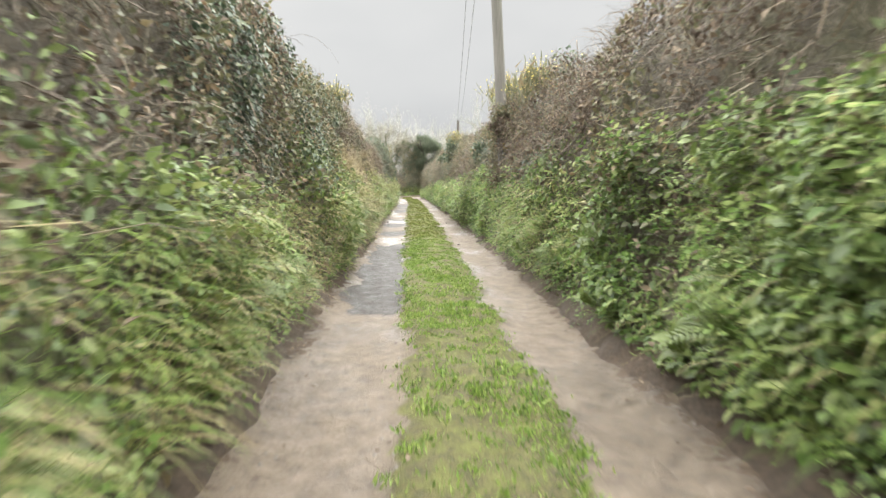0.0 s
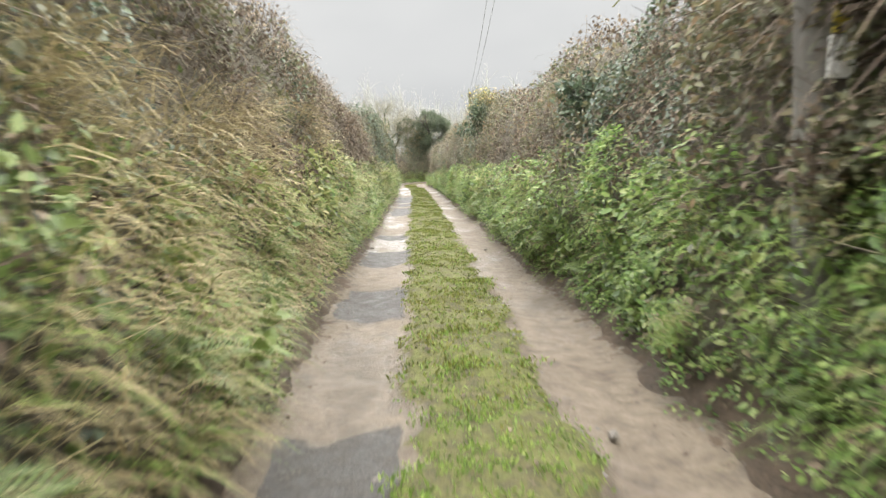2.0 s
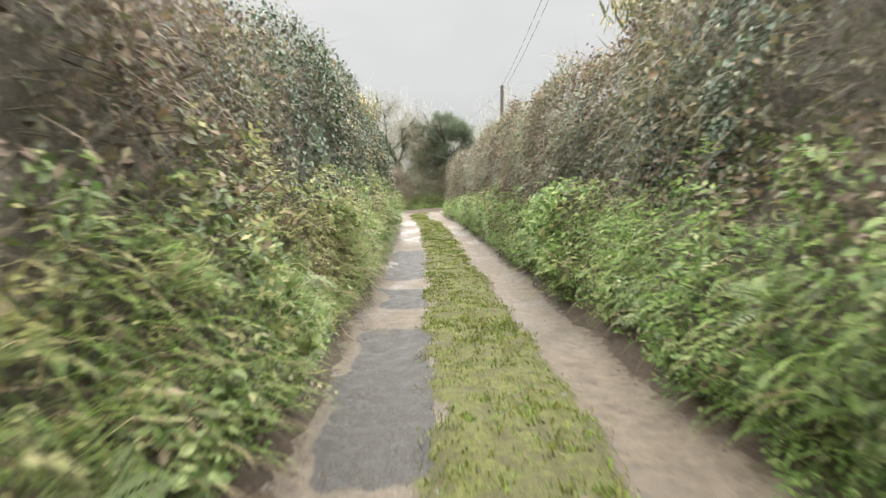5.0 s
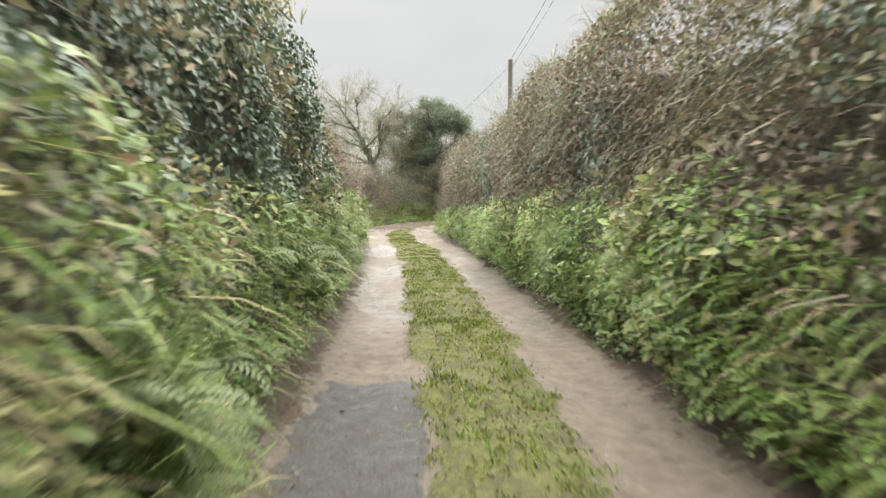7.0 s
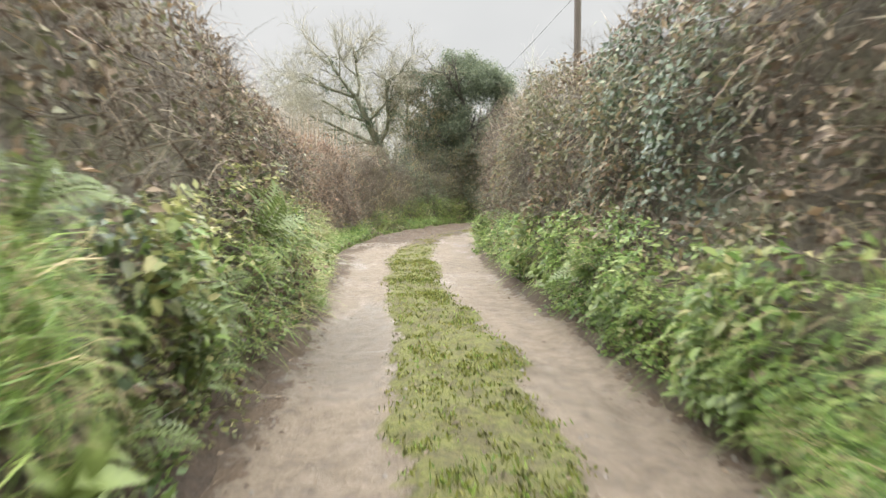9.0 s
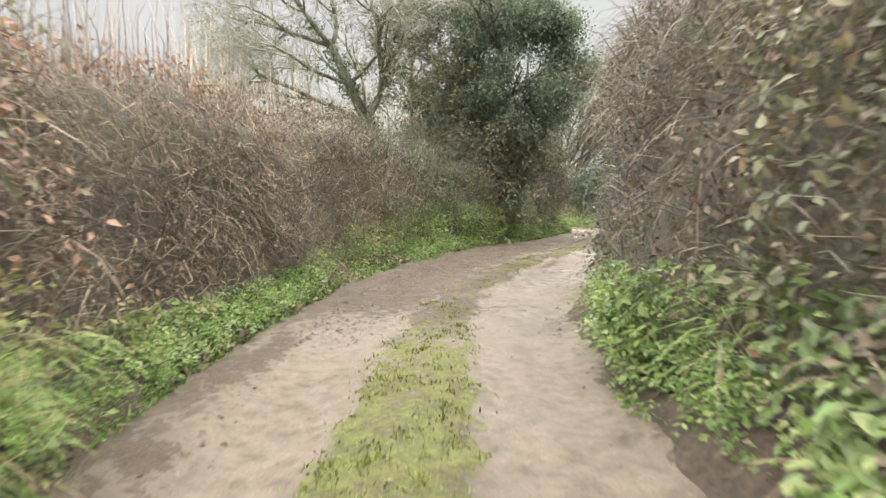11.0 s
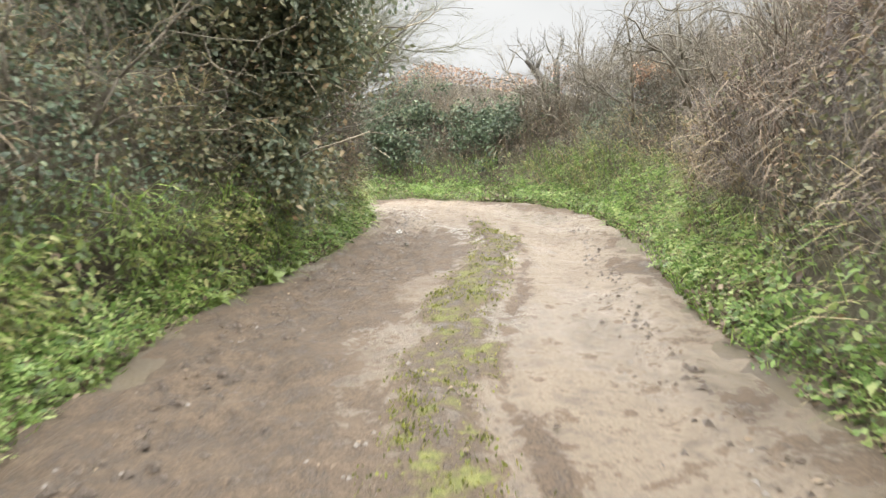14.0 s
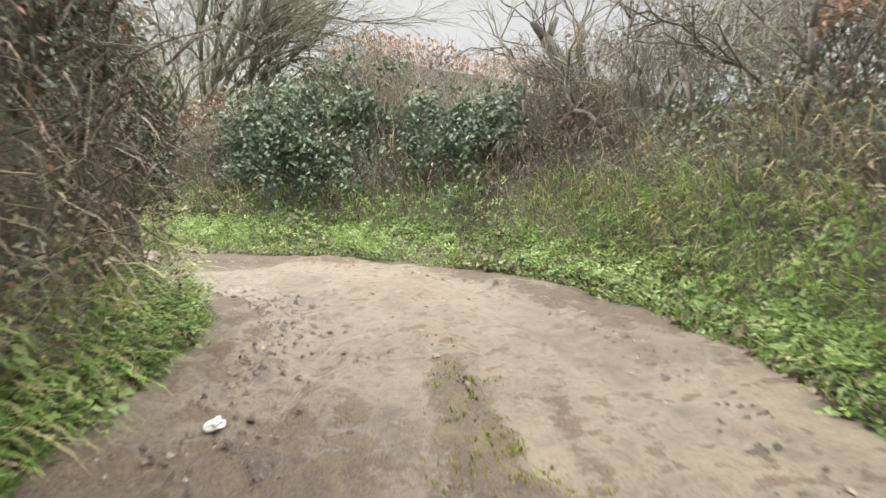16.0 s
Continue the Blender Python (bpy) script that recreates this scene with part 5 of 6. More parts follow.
# ---- trees and shrubs ----
def grow(segs, rng, p, d, length, r, level, kids, spread, up, wiggle=0.18, shrink=0.62):
    """A limb with its side branches, added to segs as (p0, p1, r0, r1, level)."""
    n = 4 if level > 1 else 3
    for i in range(n):
        d = unit(d + rng.normal(0, wiggle, 3) + Z * up)
        q = p + d * length / n
        r2 = r * (1 - 0.16 * (i + 1) / n * 2)
        segs.append((p, q, r * (1 - 0.3 * i / n), r2, level))
        p = q
        if level > 0 and i >= (0 if level < 3 else 1):
            for _ in range(kids[level] if i < n - 1 else kids[level] + 1):
                s = unit(np.cross(d, rng.normal(0, 1, 3)))
                a = spread * rng.uniform(0.7, 1.3)
                grow(segs, rng, q, unit(d * math.cos(a) + s * math.sin(a)), length * shrink * rng.uniform(0.75, 1.2), r2 * 0.55, level - 1, kids, spread, up, wiggle * 1.1, shrink)


def wood(segs, root, material, thick=0.012):
    big = [s for s in segs if s[2] >= thick]
    small = [s for s in segs if s[2] < thick]
    v, f = tubes(big, 7)
    piece("trunk", mesh_of("trunk", v, f, material, True), root, "", "")
    if small:
        v, f = tubes(small, 3)
        piece("twig_spray", mesh_of("twig_spray", v, f, material), root, "fine bare twigs", "stuff")


def leaf_cloud(centres, per, spread, size, seed):
    rng = np.random.default_rng(seed)
    c = np.repeat(centres, per, 0)
    n = len(c)
    off = rng.normal(0, 1, (n, 3))
    p = c + unit(off) * (rng.random(n) ** 0.5)[:, None] * spread
    out = unit(off + Z * 0.4)
    s = rng.uniform(size * 0.65, size * 1.3, n)
    return kites(p, out * 0.4 + rng.normal(0, 0.6, (n, 3)) - Z * 0.25, out + rng.normal(0, 0.5, (n, 3)), s * 1.35, s * 0.8, 0.2)


def ash_tree():
    rng = np.random.default_rng(5)
    root = tagged(new("ash_tree"), "bare ash tree with an ivy-clad trunk behind the hedge", "tree")
    segs = []
    base, fork = np.array([-0.9, 67.4, -0.1]), np.array([-1.75, 66.7, 2.9])
    knee, head = (base + fork) / 2 + [0.1, 0, 0], np.array([-2.5, 66.6, 4.6])
    segs += [(base, knee, 0.20, 0.17, 4), (knee, fork, 0.17, 0.15, 4), (fork, head, 0.14, 0.09, 4)]
    for p, d, ln, r in ((head, (-0.5, -0.2, 0.8), 1.9, 0.06), (head, (0.15, 0.1, 1.0), 1.8, 0.06), (head, (-1.0, 0.1, 0.35), 2.3, 0.055), (fork, (-1.0, -0.2, 0.34), 2.7, 0.06), (fork, (-0.9, 0.4, 0.6), 2.2, 0.05),
                        (fork, (0.35, -0.1, 1.0), 2.4, 0.07), (fork, (0.7, 0.2, 0.8), 1.8, 0.05), ((fork + head) / 2, (-0.9, -0.5, 0.15), 2.0, 0.045), ((fork + head) / 2, (0.6, -0.2, 0.9), 1.9, 0.05), ((fork + head) / 2, (-0.7, 0.5, 0.4), 1.8, 0.04)):
        grow(segs, rng, p, unit(np.array(d)), ln, r, 3, {3: 2, 2: 2, 1: 3, 0: 0}, 0.7, 0.01, 0.22, 0.62)
    big = [s for s in segs if s[2] >= 0.02]
    v, f = tubes(big, 7)
    piece("trunk", mesh_of("trunk", v, f, M_BARKG, True), root)
    v, f = tubes([s for s in segs if s[2] < 0.02], 3)
    piece("twig_spray", mesh_of("twig_spray", v, f, M_LICHEN), root, "pale lichened bare twigs", "stuff")
    cl = [s[0] + (s[1] - s[0]) * rng.random() for s in segs if s[2] > 0.035]
    cl += [s[0] + (s[1] - s[0]) * rng.random() + rng.normal(0, 0.08, 3) for s in segs[:3] for _ in range(16)]
    v, f = leaf_cloud(np.array(cl), 60, 0.22, 0.05, 3)
    piece("ivy", mesh_of("ivy", v, f, M_IVY), root, "dark green ivy on the limbs", "stuff")
    return root


def ivied_thorn():
    """The ivy-smothered thorn between ash and holly."""
    rng = np.random.default_rng(15)
    root = tagged(new("ivied_thorn_tree"), "thorn tree smothered in olive ivy and dead climbers", "tree")
    segs = []
    for k in range(5):
        grow(segs, rng, np.array([-0.4 + 0.35 * k - 0.7, 66.9 + rng.normal(0, 0.2), -0.1]), unit(np.array([rng.normal(0, 0.12), 0, 1.0])), rng.uniform(3.6, 4.6), 0.06, 3, {3: 2, 2: 2, 1: 1, 0: 0}, 0.7, 0.03, 0.12, 0.36)
    wood(segs, root, M_LICHEN, 0.015)
    for nm, mat, count, per, z0, z1, seed, lab in (("ivy", M_OLIVE, 190, 62, 1.0, 5.5, 21, "olive ivy"), ("dark_ivy", M_IVY, 150, 60, 0.4, 5.6, 22, "dark ivy"), ("dead_climber", M_DEAD, 60, 45, 0.5, 3.6, 23, "withered brown climber")):
        c = np.stack([rng.normal(-0.2, 0.62, count), rng.normal(66.5, 0.35, count), rng.uniform(z0, z1, count)], 1)
        v, f = leaf_cloud(c, per, 0.24, 0.048, seed)
        piece(nm, mesh_of(nm, v, f, mat), root, lab, "stuff")
    n = 900
    p = np.stack([rng.normal(-0.2, 0.8, n), rng.normal(66.2, 0.3, n), rng.uniform(0.8, 4.6, n)], 1)
    d = unit(rng.normal(0, 0.6, (n, 3)) + [0.3, -0.3, -0.1])
    ln = rng.uniform(0.2, 0.7, n)[:, None]
    mid = p + d * ln * 0.5
    v, f = twigs(p, mid, mid + unit(d - Z * 0.5) * ln * 0.5, rng.uniform(0.002, 0.005, n))
    piece("dead_vine", mesh_of("dead_vine", v, f, M_STRAW), root, "straw-coloured dead vines", "stuff")


def spreading_tree():
    rng = np.random.default_rng(11)
    root = tagged(new("field_maple"), "many-stemmed bare tree with lichen-green bark", "tree")
    segs = []
    base = np.array([5.0, 77.7, -0.1])
    last = base
    for k in range(4):
        q = last + np.array([rng.normal(0, 0.07), rng.normal(0, 0.05), 0.62])
        segs.append((last, q, 0.26 - 0.035 * k, 0.225 - 0.035 * k, 4))
        last = q
        for j in range(4 if k else 2):
            a = rng.uniform(0, 2 * math.pi)
            d = unit(np.array([math.cos(a) * rng.uniform(0.35, 1.1), math.sin(a) * 0.6, rng.uniform(0.5, 1.1)]))
            if j % 2:
                d = unit(np.array([0.75 * rng.uniform(0.3, 1.2), -0.4 * rng.uniform(0.2, 1.0), rng.uniform(0.6, 1.1)]))
            grow(segs, rng, q - [0, 0, 0.2 * rng.random()], d, rng.uniform(2.1, 3.0), rng.uniform(0.035, 0.065), 3, {3: 2, 2: 2, 1: 2, 0: 0}, 0.5, 0.03, 0.16, 0.58)
    wood(segs, root, M_BARKG)
    cl = np.array([base + [rng.normal(0, 0.35), rng.normal(-0.1, 0.3), rng.uniform(0.2, 2.2)] for _ in range(40)])
    v, f = leaf_cloud(cl, 50, 0.25, 0.05, 6)
    piece("ivy", mesh_of("ivy", v, f, M_OLIVE), root, "dull green ivy round the trunk", "stuff")
    return root


def holly_tree():
    rng = np.random.default_rng(8)
    root = tagged(new("holly_tree"), "dense dark green holly tree rising from the hedge", "tree")
    segs = []
    base = np.array([1.3, 67.0, -0.1])
    grow(segs, rng, base, unit(np.array([0.12, 0.0, 1.0])), 4.6, 0.13, 3, {3: 2, 2: 2, 1: 1, 0: 0}, 0.75, 0.05, 0.06, 0.34)
    wood(segs, root, M_BARK)
    lobes = []
    while len(lobes) < 150:
        a, z = rng.uniform(0, 2 * math.pi), rng.uniform(0.3, 6.0)
        # leans over the lane above three metres
        mid = np.interp(z, [0.2, 1.5, 3.0, 4.3, 5.2, 6.2], [0.7, 0.9, 1.4, 1.75, 1.7, 1.2])
        wide = np.interp(z, [0.2, 1.2, 2.6, 3.4, 4.3, 5.3, 6.0], [0.9, 1.0, 1.45, 1.75, 1.85, 1.5, 0.6])
        r = wide * rng.uniform(0.1, 1.0) ** 0.5 * rng.uniform(0.75, 1.1)
        lobes.append(((mid + r * math.cos(a), np.interp(z, [0, 2.4, 4.0], [66.5, 66.5, 66.8]) + r * math.sin(a) * 0.6, z), rng.uniform(0.25, 0.55)))
    # the flank over the lane
    for z in np.linspace(0.9, 5.2, 22):
        lobes.append(((np.interp(z, [0.9, 2.0, 3.0, 4.0, 5.2], [1.55, 1.75, 2.35, 2.95, 2.6]) + rng.normal(0, 0.2), 66.5 + rng.normal(0, 0.35), z), rng.uniform(0.25, 0.45)))
    centres = []
    for (x, y, z), r in lobes:
        for _ in range(int(60 * r * r / 0.2) // 4 + 4):
            d = unit(rng.normal(0, 1, 3)) * r * rng.random() ** 0.4
            centres.append((x + d[0], y + d[1], max(0.2, z + d[2] * 0.8)))
    low = [c2 for c2 in centres if c2[2] < 2.6 and rng.random() < 0.45]
    v, f = leaf_cloud(np.array(low), 52, 0.42, 0.05, 14)
    piece("climber", mesh_of("climber", v, f, M_OLIVE), root, "olive bramble and honeysuckle in the lower branches", "stuff")
    bare = []
    for _ in range(60):
        c2 = np.array(low[rng.integers(len(low))])
        grow(bare, rng, c2, unit(np.array([rng.normal(0, 0.6), -0.6, rng.normal(0.1, 0.5)])), 0.8, 0.009, 1, {1: 1, 0: 0}, 0.6, 0.0)
    v, f = tubes(bare, 3)
    piece("dead_vine", mesh_of("dead_vine", v, f, M_TWIG), root, "brown dead twigs low in the tree", "stuff")
    centres = [c2 for c2 in centres if c2 not in low]
    v, f = leaf_cloud(np.array(centres), 42, 0.29, 0.051, 4)
    piece("crown", mesh_of("crown", v, f, M_HOLLY), root, "glossy dark spiny foliage", "stuff")
    return root


ash_tree()
ivied_thorn()
spreading_tree()
holly_tree()


def far_tree():
    rng = np.random.default_rng(71)
    root = tagged(new("woodland_tree"), "bare ash tree in the wood beyond the lane, coloured pale for haze", "tree", group="distant woodland")
    segs = []
    last = np.array([0.0, 0.0, -0.1])
    for k in range(5):
        q = last + np.array([rng.normal(0, 0.15), rng.normal(0, 0.15), 1.5])
        segs.append((last, q, 0.30 - 0.05 * k, 0.26 - 0.05 * k, 4))
        last = q
        for _ in range(4 if k else 0):
            a = rng.uniform(0, 2 * math.pi)
            grow(segs, rng, q, unit(np.array([math.cos(a), math.sin(a), rng.uniform(0.4, 1.2)])), rng.uniform(3.6, 5.2), 0.11, 3, {3: 1, 2: 2, 1: 1, 0: 0}, 0.6, 0.03, 0.16, 0.55)
    # bark and twigs share the tone that stands in for mist
    wood(segs, root, M_HAZEWOOD, 0.03)
    return root


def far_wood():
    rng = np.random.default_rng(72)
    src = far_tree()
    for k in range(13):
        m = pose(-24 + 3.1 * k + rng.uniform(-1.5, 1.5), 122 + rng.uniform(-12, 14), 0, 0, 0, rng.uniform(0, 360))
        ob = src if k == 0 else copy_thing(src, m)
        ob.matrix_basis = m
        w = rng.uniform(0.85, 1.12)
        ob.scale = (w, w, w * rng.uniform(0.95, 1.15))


far_wood()


def bare_shrub(seed, stems, tall, material):
    """A clump of thin bare stems, each a part."""
    rng = np.random.default_rng(seed)
    root = tagged(new("bare_shrub"), "leafless thorn shrub of thin grey-brown stems", "shrub", group="bare shrubs in the hedges")
    fine = []
    for k in range(stems):
        segs = []
        a = rng.uniform(0, 2 * math.pi)
        d = unit(np.array([math.cos(a) * 0.22, math.sin(a) * 0.22, 1.0]))
        grow(segs, rng, np.array([math.cos(a) * 0.12, math.sin(a) * 0.12, -0.05]), d, tall * rng.uniform(0.6, 0.9), 0.017 * rng.uniform(0.7, 1.4), 2, {2: 2, 1: 1, 0: 0}, 0.62, 0.08, 0.23, 0.46)
        v, f = tubes([s for s in segs if s[4] == 2], 5)
        piece("stem", mesh_of("stem", v, f, material, True), root)
        fine += [s for s in segs if s[4] < 2]
    v, f = tubes(fine, 3)
    piece("twig_spray", mesh_of("twig_spray", v, f, material), root, "fine bare twigs", "stuff")
    return root


shrubs = [bare_shrub(s, n, t, m) for s, n, t, m in ((1, 5, 2.2, M_BROWNBARK), (2, 6, 1.8, M_TWIG), (3, 4, 2.6, M_BROWNBARK))]
spots = []
rs = np.random.default_rng(21)
# height of the shrub's foot above the lane follows the bank; rows: bank, x, y, back from the foot, how many along
for bank, x0, y0, x1, y1, count, back, low, size in ((right_bank, 1.6, 58.2, 2.6, 60.5, 8, 0.95, 0.3, 0.62), (right_bank, 4.3, 63.5, 6.5, 67.0, 12, 0.85, 0.5, 0.6), (right_bank, 5.0, 64.6, 7.05, 70.6, 24, 1.7, 0.75, 0.62), (right_bank, 3.3, 62.0, 4.3, 63.5, 7, 0.75, 0.45, 0.42), (right_bank, 6.5, 67.2, 7.0, 70.8, 18, 0.6, 0.45, 0.62), (right_bank, 6.5, 71.9, 5.2, 73.3, 4, 0.5, 0.8, 0.3),
                                                    (left_bank, -0.9, 62.6, 0.6, 64.9, 6, 0.6, 0.5, 0.7), (left_bank, 2.3, 67.0, 3.15, 70.3, 7, 0.5, 0.3, 0.8), (right_bank, 1.3, 45, 1.15, 55, 7, 0.6, 0.85, 0.45)):
    ua, ub = u_at(bank, x0, y0), u_at(bank, x1, y1)
    for j in range(count):
        u = np.array([ua + (ub - ua) * (j + rs.uniform(0.1, 0.9)) / count])
        b, _ = bank.frame_at(u)
        h = bank.height(u) * low
        p, _, _ = bank.face(u, h, np.array([-0.12]))
        p = p[0] + b[0] * (back * rs.uniform(0.3, 1.0))
        spots.append((p, size * rs.uniform(0.75, 1.2), rs.uniform(0, 360)))
# low scrub round the foot of the second pole
for x, y, size in ((4.35, 62.55, 0.5), (4.95, 63.0, 0.5)):
    spots.append((np.array([x, y, 0.02]), size, x * 400 % 360))
for j, (p, size, turn) in enumerate(spots):
    src = shrubs[j % 3]
    m = pose(p[0], p[1], p[2] - 0.05, 0, 0, turn) @ Matrix.Diagonal((size, size, size, 1))
    if j < 3:
        src.matrix_basis = m
    else:
        c = copy_thing(src, pose(p[0], p[1], p[2] - 0.05, 0, 0, turn))
        c.scale = (size, size, size)


def gnarled_stem(x, y, z, tall, lean, seed):
    """An old laid stem left standing in the hedge top."""
    rng = np.random.default_rng(seed)
    root = tagged(new("gnarled_stem"), "dark gnarled old hawthorn stem in the hedge top", "hedge stem", group="gnarled hedge stems")
    segs = []
    p, d, r = np.array([x, y, z]), unit(np.array([lean, -lean * 0.5, 1.0])), rng.uniform(0.018, 0.034)
    for k in range(5):
        d = unit(d + rng.normal(0, 0.34, 3) + Z * 0.1)
        q = p + d * tall / 5
        segs.append((p, q, r, r * 0.85, 4))
        p, r = q, r * 0.85
        if k > 1:
            for _ in range(3):
                grow(segs, rng, p, unit(rng.normal(0, 0.8, 3) * [1, 1, 0.4] + Z * 0.35), 0.55, 0.012, 2, {2: 1, 1: 1, 0: 0}, 0.7, 0.02, 0.3, 0.6)
    wood(segs, root, M_BROWNBARK, 0.0125)


def dead_branch(x, y, z, seed):
    """A pale dead stem that sags out of the hedge."""
    rng = np.random.default_rng(seed)
    root = tagged(new("dead_branch"), "pale dead branch sagging out of the thorn hedge", "branch", group="dead branches in the hedge")
    segs = []
    p, d, r = np.array([x, y, z]), unit(np.array([-0.12 + rng.normal(0, 0.12), rng.normal(0, 0.2), -0.8])), rng.uniform(0.010, 0.017)
    for k in range(6):
        d = unit(d + rng.normal(0, 0.2, 3) - Z * 0.12)
        q = p + d * 0.26
        segs.append((p, q, r, r * 0.88, 3))
        p, r = q, r * 0.88
        for _ in range(2):
            grow(segs, rng, p, unit(d + rng.normal(0, 0.55, 3)), 0.26, 0.005, 1, {1: 1, 0: 0}, 0.7, -0.05, 0.25, 0.6)
    v, f = tubes(segs, 5)
    piece("branch", mesh_of("branch", v, f, M_LICHEN, True), root)


for k, (x, y, z) in enumerate(((2.05, 58.9, 2.2), (2.3, 59.5, 1.9), (2.35, 59.9, 2.4), (2.6, 60.3, 2.1), (2.75, 60.6, 2.5), (2.8, 60.9, 1.8), (3.0, 61.2, 2.2), (1.75, 58.4, 1.8))):
    dead_branch(x + 0.22, y - 0.1, z, 400 + k)

for k in range(4, 15):
    u = np.array([u_at(right_bank, 4.6, 63.9) + (u_at(right_bank, 6.8, 71.3) - u_at(right_bank, 4.6, 63.9)) * (k + 0.5) / 15])
    b, _ = right_bank.frame_at(u)
    p, _, _ = right_bank.face(u, right_bank.height(u) * 0.5, np.array([0.02]))
    gnarled_stem(p[0, 0] + b[0, 0] * 0.1, p[0, 1] + b[0, 1] * 0.1, p[0, 2], 1.05 + 0.2 * (k % 3), 0.25 * ((k % 4) - 1.5), 300 + k)


def beech_sprig():
    rng = np.random.default_rng(41)
    root = tagged(new("beech_sapling"), "small beech sapling holding bright orange-russet leaves", "sapling")
    u = np.array([u_at(right_bank, 6.7, 67.4)])
    p, _, _ = right_bank.face(u, np.array([1.5]), np.array([-0.05]))
    top = np.array([7.36, 67.44, 2.1])
    segs = [(p[0], (p[0] + top) / 2 + [0.05, 0, 0.15], 0.014, 0.011, 4), ((p[0] + top) / 2 + [0.05, 0, 0.15], top, 0.011, 0.007, 4)]
    for _ in range(9):
        grow(segs, rng, top, unit(rng.normal(0, 0.7, 3)), 0.22, 0.003, 1, {1: 1, 0: 0}, 0.6, 0.0)
    v, f = tubes(segs, 5)
    piece("stem", mesh_of("stem", v, f, M_TWIG, True), root)
    v, f = leaf_cloud(np.array([s[1] for s in segs if s[4] < 2]), 3, 0.06, 0.036, 42)
    piece("foliage", mesh_of("foliage", v, f, M_RUSSET), root, "orange-russet leaves", "stuff")


beech_sprig()


def pollard():
    rng = np.random.default_rng(31)
    root = tagged(new("pollard_stump"), "dead forked pollard stump standing in the hedge", "tree stump")
    segs = []
    a, b = np.array([8.7, 71.35, 0.6]), np.array([8.6, 71.45, 1.85])
    c, d = np.array([8.2, 71.65, 2.5]), np.array([8.65, 71.55, 2.7])
    segs += [(a, b, 0.13, 0.12, 4), (b, c, 0.11, 0.085, 4), (b + [0, 0, 0.15], d, 0.08, 0.06, 4), (c, c + [-0.22, 0, 0.2], 0.075, 0.04, 4), (c, c + [0.15, 0, 0.28], 0.06, 0.03, 4)]
    for p in (c, d, c + [-0.2, 0, 0.18]):
        for _ in range(4):
            grow(segs, rng, p, unit(rng.normal(0, 0.5, 3) + Z * 0.8), 0.55, 0.012, 1, {1: 1, 0: 0}, 0.6, 0.05)
    wood(segs, root, M_DARKBARK, 0.02)


pollard()


def ivy_mass(centre, size, count, label, seed):
    rng = np.random.default_rng(seed)
    root = tagged(new("ivy_clump"), label, "ivy", group="ivy clumps")
    c = np.array(centre) + rng.normal(0, 0.45, (count, 3)) * np.array(size)
    v, f = leaf_cloud(c, 60, 0.2, 0.06, seed + 1)
    piece("foliage", mesh_of("foliage", v, f, M_IVY), root, "", "stuff")
    segs = []
    for _ in range(7):
        p = np.array(centre) + rng.normal(0, 0.3, 3) * np.array(size)
        grow(segs, rng, np.array([p[0], p[1], p[2] - size[2] * 0.9]), unit(np.array([0, 0, 1.0])), size[2] * 1.2, 0.012, 1, {1: 1, 0: 0}, 0.5, 0.05)
    v, f = tubes(segs, 4)
    piece("ivy_stem", mesh_of("ivy_stem", v, f, M_TWIG), root, "", "stuff")


def ivy_curtain(bank, x, y, h, along, tall, count, label, seed):
    """Ivy that hangs flat on the hedge face."""
    rng = np.random.default_rng(seed)
    root = tagged(new("ivy_clump"), label, "ivy", group="ivy clumps")
    u = u_at(bank, x, y) + rng.normal(0, 0.5, count) * along
    hh = np.clip(h + rng.normal(0, 0.5, count) * tall, 0.3, bank.height(u) * 0.98)
    p, out, a = bank.face(u, hh, rng.uniform(-0.02, 0.14, count))
    v, f = leaf_cloud(p, 46, 0.2, 0.055, seed + 1)
    piece("foliage", mesh_of("foliage", v, f, M_IVY), root, "", "stuff")
    segs = []
    for k in range(0, count, 9):
        foot = np.array([p[k, 0], p[k, 1], 0.1]) - out[k] * [0.2, 0.2, 0]
        segs += [(foot, (foot + p[k]) / 2 + rng.normal(0, 0.08, 3), 0.012, 0.010), ((foot + p[k]) / 2, p[k], 0.010, 0.006)]
    v, f = tubes(segs, 5)
    piece("ivy_stem", mesh_of("ivy_stem", v, f, M_DARKBARK), root, "", "stuff")


ivy_curtain(right_bank, 6.6, 71.75, 1.45, 0.65, 0.6, 90, "dark glossy ivy hanging in the old hedge", 51)
ivy_curtain(right_bank, 5.2, 73.35, 1.4, 1.05, 0.8, 135, "dull dark ivy draped over the hedge face", 55)
ivy_mass((8.25, 71.1, 1.5), (0.35, 0.35, 0.5), 22, "small ivy clump beside the pollard stump", 52)
ivy_mass((3.0, 61.05, 2.45), (0.3, 0.45, 0.95), 80, "glossy ivy on the end of the thorn hedge", 56)
ivy_mass((1.72, 26.7, 2.55), (0.35, 0.5, 0.45), 16, "dark ivy clump on the bank top", 53)
ivy_mass((1.95, 17.0, 1.95), (0.2, 0.4, 0.4), 12, "ivy clump spilling down the bank", 54)


